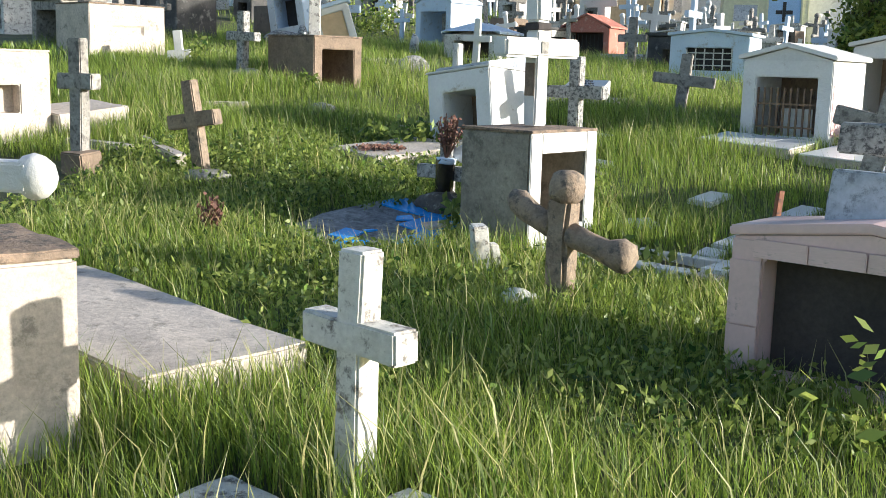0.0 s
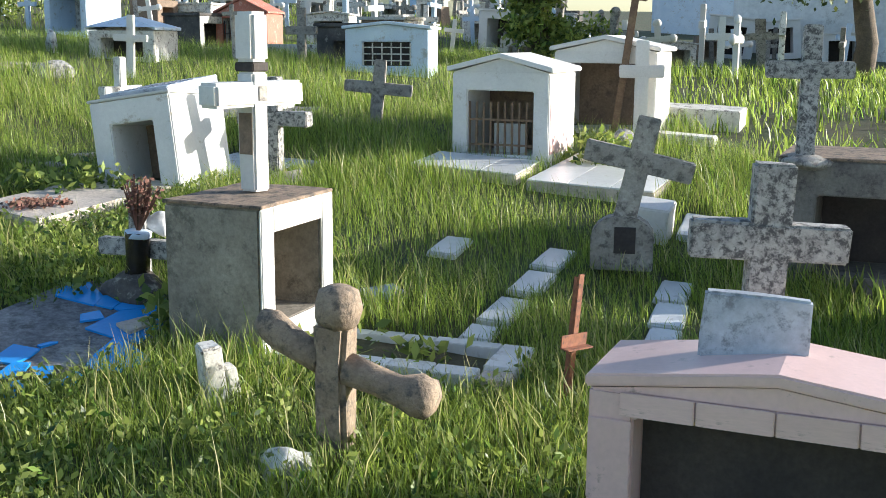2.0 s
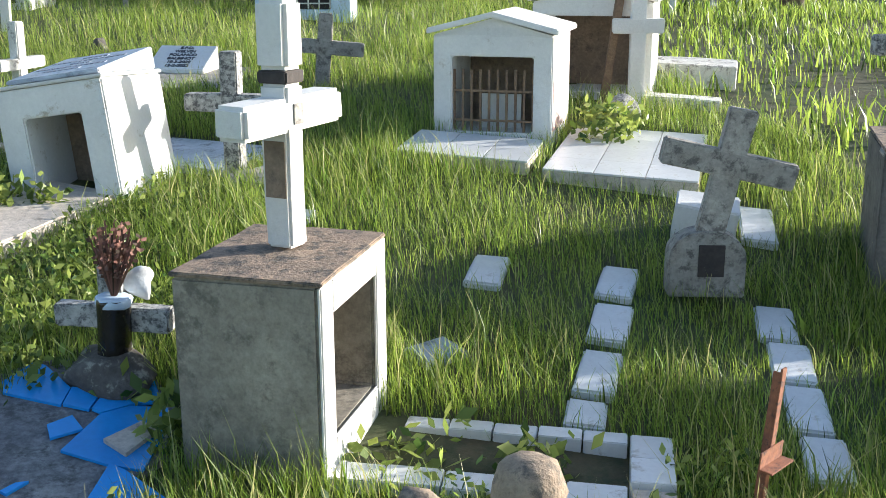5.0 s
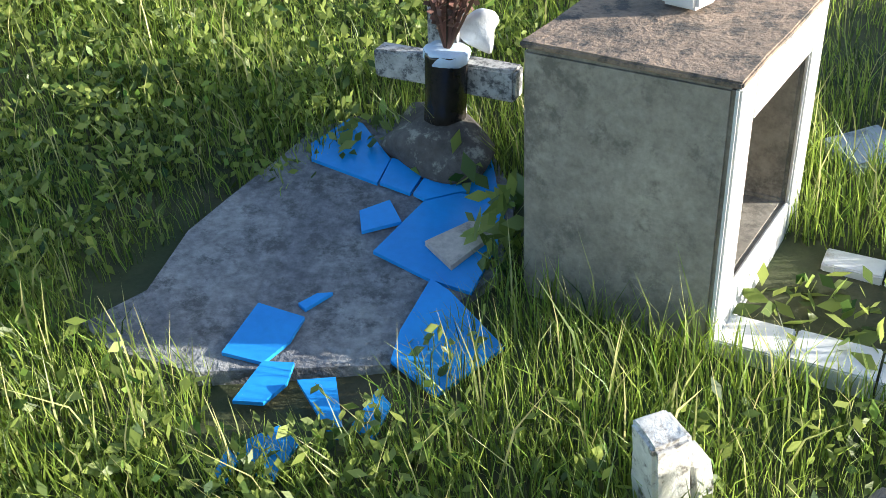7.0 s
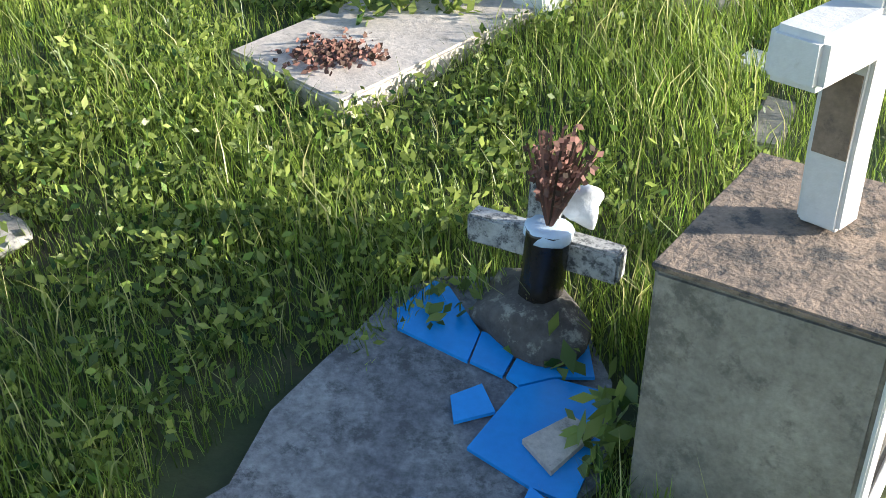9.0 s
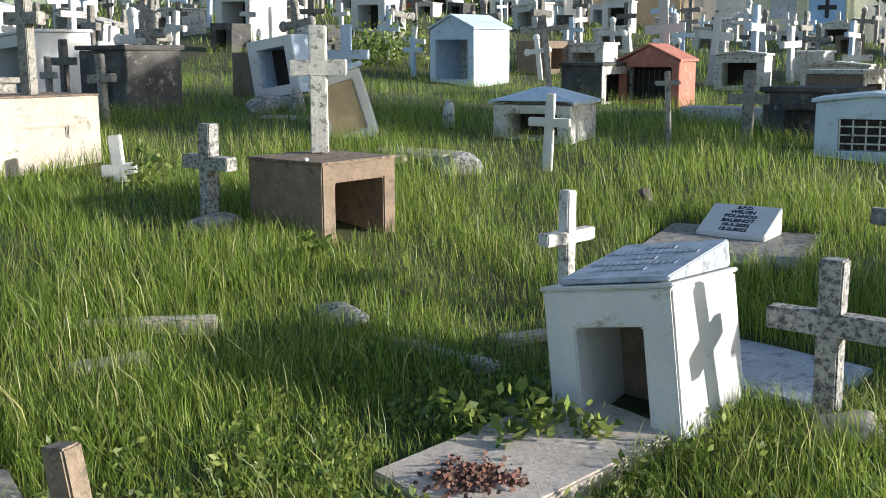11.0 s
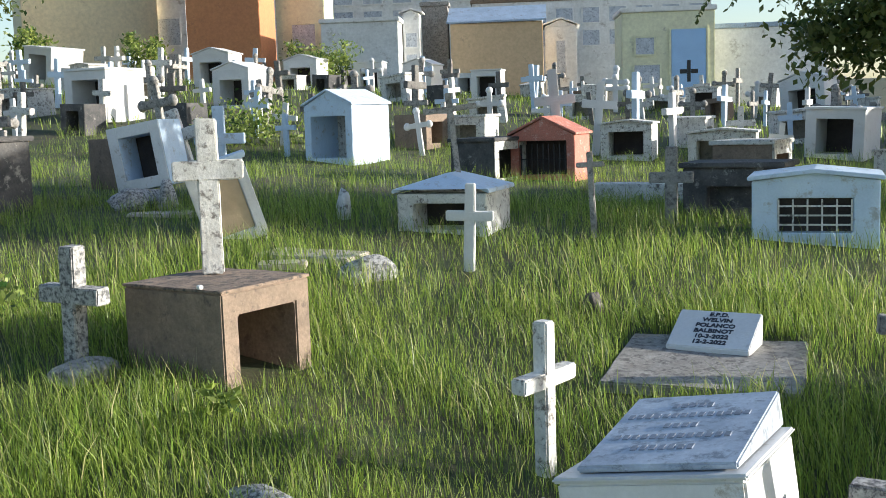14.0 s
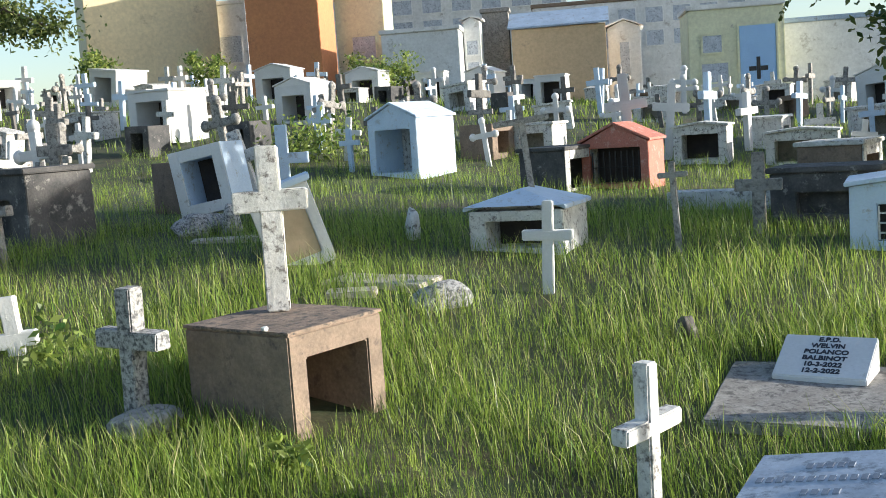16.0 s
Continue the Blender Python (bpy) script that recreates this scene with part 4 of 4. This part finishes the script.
# ---- mausoleums and walls behind ----
def mausoleum(x, y, w, d, h, turn, label, wall, roof="flat", roof_mat=None, door=None, windows=(), z=None):
    t = thing("mausoleum", pose(x, y, (ground_z(x, y) - 0.3) if z is None else z, 0, 0, turn), label, "mausoleum", "mausoleums")
    h = h + 0.3
    bm = bmesh.new()
    box(bm, -w / 2, w / 2, -d / 2, d / 2, 0, h)
    part("wall", wear(bm, 0.02), wall, t)
    if roof == "gable":
        part("gable", gable_fill(w, d, h, w * 0.22), WALLWHITE, t)
        part("roof", gable(w, d, h + 0.01, w * 0.22, 0.12, 0.06), roof_mat or wall, t)
    elif roof == "side":
        part("gable", gable_fill(d, w, h, d * 0.24), WALLWHITE, t).matrix_basis = pose(0, 0, 0, 0, 0, 90)
        part("roof", gable(d, w, h + 0.01, d * 0.24, 0.12, 0.06), roof_mat or wall, t).matrix_basis = pose(0, 0, 0, 0, 0, 90)
    else:
        part("parapet", blocks((-w / 2 - 0.06, w / 2 + 0.06, -d / 2 - 0.06, d / 2 + 0.06, h + 0.002, h + 0.14), bevel=0.02), roof_mat or wall, t)
    if door:
        dx, dw, dh = door
        dd = part("door", blocks((dx - dw / 2, dx + dw / 2, -d / 2 - 0.035, -d / 2 - 0.003, 0.3, 0.3 + dh), bevel=0.01), DOORBLUE, t, "light blue metal door")
        part("door_frame", blocks((dx - dw / 2 - 0.07, dx - dw / 2 - 0.004, -d / 2 - 0.05, -d / 2 - 0.003, 0.3, 0.36 + dh), (dx + dw / 2 + 0.004, dx + dw / 2 + 0.07, -d / 2 - 0.05, -d / 2 - 0.003, 0.3, 0.36 + dh), bevel=0.01), wall, dd)
        part("ornament", blocks((dx - 0.05, dx + 0.05, -d / 2 - 0.05, -d / 2 - 0.036, 0.9, 1.5), (dx - 0.25, dx - 0.055, -d / 2 - 0.05, -d / 2 - 0.036, 1.13, 1.25), (dx + 0.055, dx + 0.25, -d / 2 - 0.05, -d / 2 - 0.036, 1.13, 1.25), bevel=0.01), IRON, dd, "dark iron cross ornament")
    for a, b, ww, wh in windows:
        wn = part("window", blocks((a - ww / 2, a + ww / 2, -d / 2 - 0.03, -d / 2 - 0.003, 0.3 + b, 0.3 + b + wh), bevel=0.005), MARBLE, t, "dull grey plaque set in the wall")
        part("frame", ring(ww + 0.1, wh + 0.1, 0.05, 0.05, 0.05, -d / 2 - 0.045, -d / 2 - 0.031), wall, wn).matrix_basis = pose(a, 0, 0.25 + b)
    return t


mausoleum(2.2, 40.6, 3.1, 2.4, 2.35, -6, "tan walled mausoleum with a blue-grey gabled roof", TAN, "side", ROOFBLUE)
mausoleum(4.45, 41.4, 1.1, 2.0, 2.4, -6, "white gabled chapel tomb with a pointed dark window", WALLWHITE, "gable", WALLWHITE, windows=((0, 0.8, 0.3, 1.1),))
mausoleum(6.55, 34.0, 2.55, 2.2, 2.55, -4, "pale yellow mausoleum with a light blue door", YELLOW, "flat", WALLWHITE, door=(0.55, 0.95, 2.05), windows=((-0.65, 1.4, 0.5, 0.45), (-0.6, 0.6, 0.7, 0.5)))
mausoleum(9.6, 35.0, 3.4, 2.2, 2.2, -4, "white walled mausoleum with a sloping roof edge", WALLWHITE, "flat", ROOFBLUE)
mausoleum(-2.35, 39.0, 2.5, 2.2, 2.05, -4, "grey-white walled mausoleum with a flat roof", WALLWHITE, "flat", WALLWHITE, windows=())
mausoleum(-0.75, 39.6, 0.55, 0.9, 2.5, -4, "white grave tower with stacked plaques", WALLWHITE, "gable", WALLWHITE, windows=((0, 1.4, 0.36, 0.45), (0, 0.7, 0.36, 0.45)))
mausoleum(0.05, 41.2, 0.9, 0.9, 2.9, -4, "stained grey concrete tomb wall", GREYCROSS, "flat", GREYCROSS)
mausoleum(-6.75, 39.3, 2.4, 2.4, 4.4, -4, "tall orange walled mausoleum with a flat roof", ORANGE, "flat", ORANGE)
mausoleum(-4.6, 42.0, 1.7, 2.0, 3.4, -4, "pale yellow mausoleum with a small grey annex", YELLOW, "flat", YELLOW, windows=((0.1, 1.2, 0.8, 0.8),))
mausoleum(-12.2, 41.0, 4.4, 3.4, 5.2, 25, "cream walled mausoleum two storeys high", BEIGE, "flat", BEIGE)
mausoleum(-9.2, 41.6, 1.3, 1.4, 3.2, -4, "white grave tower with window openings", WALLWHITE, "flat", WALLWHITE, windows=((0, 1.2, 0.8, 0.9), (0, 0.1, 0.8, 0.8)))
mausoleum(6.0, 45.0, 9.0, 1.5, 3.6, -4, "row of tall white niche walls", WALLWHITE, "flat", BROWN, windows=tuple((-4 + 1.0 * i, 1.9 + 0.85 * j, 0.62, 0.55) for i in range(9) for j in range(2)))
mausoleum(-3.0, 48.0, 12.0, 1.5, 3.9, -4, "row of tall pale niche walls", WALLWHITE, "flat", PALE, windows=tuple((-5.4 + 1.2 * i, 2.3 + 0.85 * j, 0.75, 0.55) for i in range(10) for j in range(2)))
mausoleum(15.5, 26.5, 6.5, 1.0, 2.6, -32, "pale blue cemetery wall with niches", BLUISH, "flat", BLUISH)
mausoleum(13.6, 19.6, 4.6, 1.2, 2.4, -42, "plain grey-white cemetery wall", WALLWHITE, "flat", WALLWHITE)
mausoleum(18.2, 15.5, 6.5, 1.2, 2.6, -62, "plain grey-white cemetery wall", WALLWHITE, "flat", WALLWHITE)
mausoleum(-18.5, 33.0, 8.0, 1.2, 3.0, 32, "pale green cemetery wall", GREENISH, "flat", GREENISH)


# ---- trees and shrubs ----
def leaves(n, centres, size, seed, droop=0.2):
    """Many small leaves gathered round clump centres."""
    r = np.random.RandomState(seed)
    c = np.array(centres, float)
    pick = r.randint(0, len(c), n)
    p = c[pick, :3] + r.normal(0, 1, (n, 3)) * c[pick, 3:4] * np.array([0.5, 0.5, 0.42])
    d = r.normal(0, 1, (n, 3)) + np.array([0, 0, -droop])
    d /= np.linalg.norm(d, axis=1, keepdims=True)
    e = np.cross(d, r.normal(0, 1, (n, 3)))
    e /= np.linalg.norm(e, axis=1, keepdims=True) + 1e-9
    s = (size * r.uniform(0.6, 1.3, n))[:, None]
    co = np.stack([p, p + d * s * 0.5 + e * s * 0.24, p + d * s, p + d * s * 0.5 - e * s * 0.24], 1).reshape(-1, 3)
    me = bpy.data.meshes.new("crown")
    me.from_pydata(co.tolist(), [], np.arange(4 * n).reshape(-1, 4).tolist())
    return me


def tree(x, y, h, spread, label, trunk=0.16, n=9000, leaf=0.09, seed=1, low=0.55, lean=(0, 0), toward=(0, 0)):
    r = random.Random(seed)
    t = thing("tree", pose(x, y, ground_z(x, y) - 0.1), label, "tree")
    pts = [(lean[0] * k / 5 + 0.06 * math.sin(k * 2.1), lean[1] * k / 5, h * 0.75 * k / 5) for k in range(6)]
    tr_ = part("trunk", tube(pts, [trunk * (1 - 0.12 * k) for k in range(6)], seed), BARK, t, smooth=True)
    centres = []
    for k in range(11):
        a = k * 2.4 + r.uniform(-0.4, 0.4)
        reach = spread * r.uniform(0.45, 1.0)
        start = Vector(pts[3 + k % 3])
        end = start + Vector((math.cos(a) * reach + toward[0], math.sin(a) * reach + toward[1], h * r.uniform(-0.08, 0.3)))
        mid = (start + end) / 2 + Vector((0, 0, h * 0.08))
        part("limb", tube([start, mid, end], (trunk * 0.45, trunk * 0.3, trunk * 0.1), k, 7), BARK, tr_, smooth=True)
        for q in range(5):
            f = 0.45 + 0.15 * q
            p = start.lerp(end, f) + Vector((r.gauss(0, 0.25), r.gauss(0, 0.25), r.gauss(0, 0.2))) * spread * 0.4
            centres.append((*p, spread * r.uniform(0.16, 0.34)))
    me = leaves(n, centres, leaf, seed)
    me.materials.append(TREELEAF)
    crown = new("crown", me)
    crown.parent = t
    return t


def shrub(x, y, w, h, label, n=1500, leaf=0.07, seed=1, material=None):
    r = random.Random(seed)
    centres = [(r.uniform(-w, w) * 0.4, r.uniform(-w, w) * 0.4, h * r.uniform(0.2, 0.85), w * r.uniform(0.15, 0.3)) for _ in range(12)]
    me = leaves(n, centres, leaf, seed, 0)
    me.materials.append(material or WEED)
    t = tagged(new("shrub", me), label, "shrub")
    t.matrix_world = pose(x, y, ground_z(x, y))
    return t


big = tree(4.65, 11.7, 4.6, 1.5, "leafy cemetery tree with hanging feathery sprays and a vine-grown trunk", 0.15, 30000, 0.1, 3, toward=(0.1, 0.2))


def spray(parent, start, way, length, seed):
    """A drooping feathery twig: a thin stem with leaflets in pairs."""
    rs = random.Random(seed)
    bm = bmesh.new()
    side = Vector((-way[1], way[0], 0)).normalized()
    last = Vector(start)
    steps = int(length / 0.028)
    for k in range(steps):
        f = k / steps
        along = Vector((way[0], way[1], 0.25 - 1.7 * f - 0.5 * f * f)).normalized()
        here = last + along * 0.028
        w = Vector((0.003, 0, 0))
        bm.faces.new([bm.verts.new(q) for q in (last - w, last + w, here + w, here - w)])
        for sgn in (-1, 1):
            d = (side * sgn + along * 0.6 + Vector((rs.gauss(0, 0.15), rs.gauss(0, 0.15), rs.gauss(-0.25, 0.2)))).normalized() * rs.uniform(0.07, 0.12) * (1.1 - 0.6 * f)
            e = d.cross(Vector((rs.gauss(0, 0.5), rs.gauss(0, 0.5), 1))).normalized() * 0.013
            bm.faces.new([bm.verts.new(q) for q in (here, here + d * 0.45 + e, here + d, here + d * 0.45 - e)])
        last = here
    return part("spray", bm, TREELEAF, parent)


base = big.matrix_world.translation
for target_x, target_y, z0, radius in ((2.5, 10.6, 2.75, 0.05), (3.25, 10.4, 2.72, 0.045), (2.9, 10.9, 2.95, 0.04)):
    limb = part("limb", tube([(0.05, 0, 2.3), ((target_x - base.x) * 0.5, (target_y - base.y) * 0.5, 2.35), (target_x - base.x, target_y - base.y, z0 - base.z)], (0.07, 0.055, 0.02), 5, 7), BARK, big, smooth=True)
    for k in range(15):
        f = 0.35 + 0.65 * k / 14
        a = k * 2.4
        at = Vector(((target_x - base.x) * f, (target_y - base.y) * f, 2.35 + (z0 - base.z - 2.35) * f))
        spray(limb, at, (math.cos(a) * 0.8 - 0.35, math.sin(a) * 0.8 - 0.1), 0.45 + 0.3 * abs(math.sin(k * 1.7)), k + int(radius * 1000))
shrub(4.6, 11.5, 0.7, 1.2, "leafy vine and shrub round the tree trunk", 2600, 0.09, 5)
shrub(5.2, 11.3, 0.8, 0.6, "yellow-green shrub beside the tree", 1500, 0.08, 6)
tree(-12.6, 28.5, 5.0, 2.2, "dense green tree by the cream mausoleum", 0.2, 11000, 0.16, 8)
shrub(-7.6, 31.5, 1.2, 1.5, "green shrub before the mausoleums", 1300, 0.13, 9)
shrub(-3.2, 33.0, 1.7, 1.3, "round green bush before the grey wall", 2200, 0.12, 10)
shrub(-2.9, 19.0, 1.4, 0.6, "low bush with reddish leaves between graves", 900, 0.1, 13)
shrub(-11.8, 35.0, 1.4, 1.9, "green shrub by the cream mausoleum", 1500, 0.14, 12)
# Crown made thick and low so that its shadow covers the middle rows.
tree(8.6, 11.0, 3.5, 1.8, "green tree behind the graves, crown thickened to cast shade", 0.15, 60000, 0.1, 17)

# weeds on slabs
for x, y, w, h, n, s in ((3.2, 5.05, 0.4, 0.22, 420, 1), (0.3, 4.62, 0.3, 0.15, 220, 2), (0.0, 4.62, 0.34, 0.14, 240, 3), (0.5, 4.1, 0.1, 0.02, 10, 4), (0.66, 2.95, 0.2, 0.12, 35, 5), (0.45, 3.1, 0.2, 0.12, 40, 6), (0.7, 2.68, 0.12, 0.18, 70, 7), (1.98, 0.25, 0.24, 0.4, 22, 8), (1.4, 2.45, 0.28, 0.07, 60, 11), (1.62, 2.33, 0.28, 0.07, 70, 12), (1.25, 2.5, 0.14, 0.06, 25, 13), (-2.3, 7.5, 0.3, 0.3, 120, 9), (-0.95, 6.2, 0.16, 0.2, 60, 10)):
    shrub(x, y, w, h, "leafy weed growing by the graves", n, 0.06, s + 60)
bm = sprigs(170, 0.2, 0.012, 0.024, 9, False)
lt = tagged(part("dry_leaves", bm, DRIED, None), "heap of dry brown leaves on the slab", "leaves", kind="stuff")
lt.matrix_world = pose(0.02, 4.24, ground_z(0.02, 4.24) + 0.082)

dry = tagged(part("dry_plant", sprigs(26, 0.09, 0.24, 0.03, 19), DRIED, None), "withered brown plant in the grass", "plant")
dry.matrix_world = pose(-0.3, 2.12, ground_z(-0.3, 2.12))


# ---- grass ----
def grass(name, label, areas, material, seed, kind_size):
    """Curved tapering blades; none inside the graves' footprints."""
    r = np.random.RandomState(seed)
    xs, ys, hs = [], [], []
    for x0, x1, y0, y1, density, high in areas:
        n = int((x1 - x0) * (y1 - y0) * density)
        xs.append(r.uniform(x0, x1, n))
        ys.append(r.uniform(y0, y1, n))
        hs.append(np.full(n, high))
    x, y, h = np.concatenate(xs), np.concatenate(ys), np.concatenate(hs)
    keep = np.ones(len(x), bool)
    for cx, cy, a, b, turn in FOOTPRINTS:
        dx, dy = x - cx, y - cy
        u, v = dx * math.cos(turn) + dy * math.sin(turn), -dx * math.sin(turn) + dy * math.cos(turn)
        keep &= ~((np.abs(u) < a) & (np.abs(v) < b))
    patch = 0.5 + 0.5 * np.sin(2.3 * x + 1.7 * np.sin(1.9 * y)) * np.cos(2.1 * y + 1.1 * np.sin(2.6 * x))
    keep &= r.uniform(0, 1, len(x)) < 0.45 + 0.55 * patch
    x, y, h, patch = x[keep], y[keep], h[keep], patch[keep]
    n = len(x)
    h = h * r.uniform(0.45, 1.25, n) * (0.65 + 0.5 * patch)
    a = r.uniform(0, 2 * math.pi, n)
    w = kind_size * r.uniform(0.6, 1.3, n) * np.clip(h / 0.16, 0.6, 2)
    side = np.stack([np.cos(a), np.sin(a), np.zeros(n)], 1) * w[:, None] / 2
    b = r.uniform(0, 2 * math.pi, n)
    bend = np.stack([np.cos(b), np.sin(b), np.zeros(n)], 1) * (h * r.uniform(0.05, 0.6, n))[:, None] + np.array([-0.1, 0.02, 0]) * h[:, None]
    root = np.stack([x, y, rise(x, y) - 0.01], 1)
    up = np.array([0, 0, 1.0])
    mid = root + bend * 0.3 + up * (h * 0.55)[:, None]
    tip = root + bend + up * (h * 0.95)[:, None]
    co = np.stack([root - side, root + side, mid + side * 0.75, mid - side * 0.75, tip], 1).reshape(-1, 3).astype(np.float32)
    me = bpy.data.meshes.new(name)
    k = np.arange(n)[:, None] * 5
    loops = np.concatenate([k + 0, k + 1, k + 2, k + 3, k + 3, k + 2, k + 4], 1).ravel().astype(np.int32)
    me.vertices.add(5 * n)
    me.vertices.foreach_set("co", co.ravel())
    me.loops.add(7 * n)
    me.loops.foreach_set("vertex_index", loops)
    me.polygons.add(2 * n)
    starts = (np.arange(n)[:, None] * 7 + np.array([0, 4])).ravel().astype(np.int32)
    me.polygons.foreach_set("loop_start", starts)
    me.update(calc_edges=True)
    me.validate()
    me.materials.append(material)
    return tagged(new(name, me), label, "grass", kind="stuff")


grass("grass", "long bright green grass blades between the graves", (
    (-0.6, 2.4, -1.3, 0.5, 9500, 0.14),
    (-1.2, 3.6, 0.5, 3.4, 9500, 0.13),
    (-2.6, 4.2, 3.4, 5.6, 6500, 0.135),
    (-3.2, 4.2, 5.6, 8.0, 4600, 0.15),
    (-4.5, 5.0, 8.0, 12.0, 1500, 0.165),
    (-6.0, 7.0, 12.0, 20.0, 330, 0.18),
), GRASS, 3, 0.0044)
grass("grass_stalks", "tall pale grass stalks rising over the lawn", (
    (-0.6, 2.4, -1.3, 0.5, 800, 0.23),
    (-1.2, 3.6, 0.5, 3.4, 650, 0.21),
    (-2.6, 4.2, 3.4, 8.0, 330, 0.21),
    (-4.5, 5.0, 8.0, 12.0, 120, 0.23),
), STALK, 5, 0.0034)
grass("far_grass", "patchy grass between the far graves", ((-14, 9, 20, 36, 45, 0.2), (4.2, 9, 3, 12, 300, 0.16), (-5, -2.6, 2, 8, 700, 0.14), (-7, -1.4, -5, 2, 900, 0.14), (2.6, 8, -5, 3, 900, 0.14), (-1.4, 2.6, -5, -1.4, 1500, 0.14), (-11, -7, -5, 12, 300, 0.15), (8, 12, -5, 12, 300, 0.15)), GRASS, 4, 0.016)


def weeds(name, label, areas, seed):
    """Low broad-leaved weeds: small leaves in rosettes."""
    r = np.random.RandomState(seed)
    centres = []
    for x0, x1, y0, y1, n in areas:
        for _ in range(n):
            x, y = r.uniform(x0, x1), r.uniform(y0, y1)
            if not any(abs((x - cx) * math.cos(t) + (y - cy) * math.sin(t)) < a and abs(-(x - cx) * math.sin(t) + (y - cy) * math.cos(t)) < b for cx, cy, a, b, t in FOOTPRINTS) and math.hypot(x - 0.62, y - 3.06) > 0.3:
                centres.append((x, y, ground_z(x, y) + 0.045, 0.06))
    me = leaves(len(centres) * 26, centres, 0.034, seed, 0)
    me.materials.append(WEED)
    return tagged(new(name, me), label, "weeds", kind="stuff")


weeds("weeds", "low broad-leaved weeds in the grass", ((-1.4, 0.6, 1.8, 4.4, 620), (0.3, 2.2, 0.2, 2.2, 420), (-0.8, 1.4, 3.2, 5.2, 260), (-1.0, 0.5, 1.2, 2.2, 200)), 8)
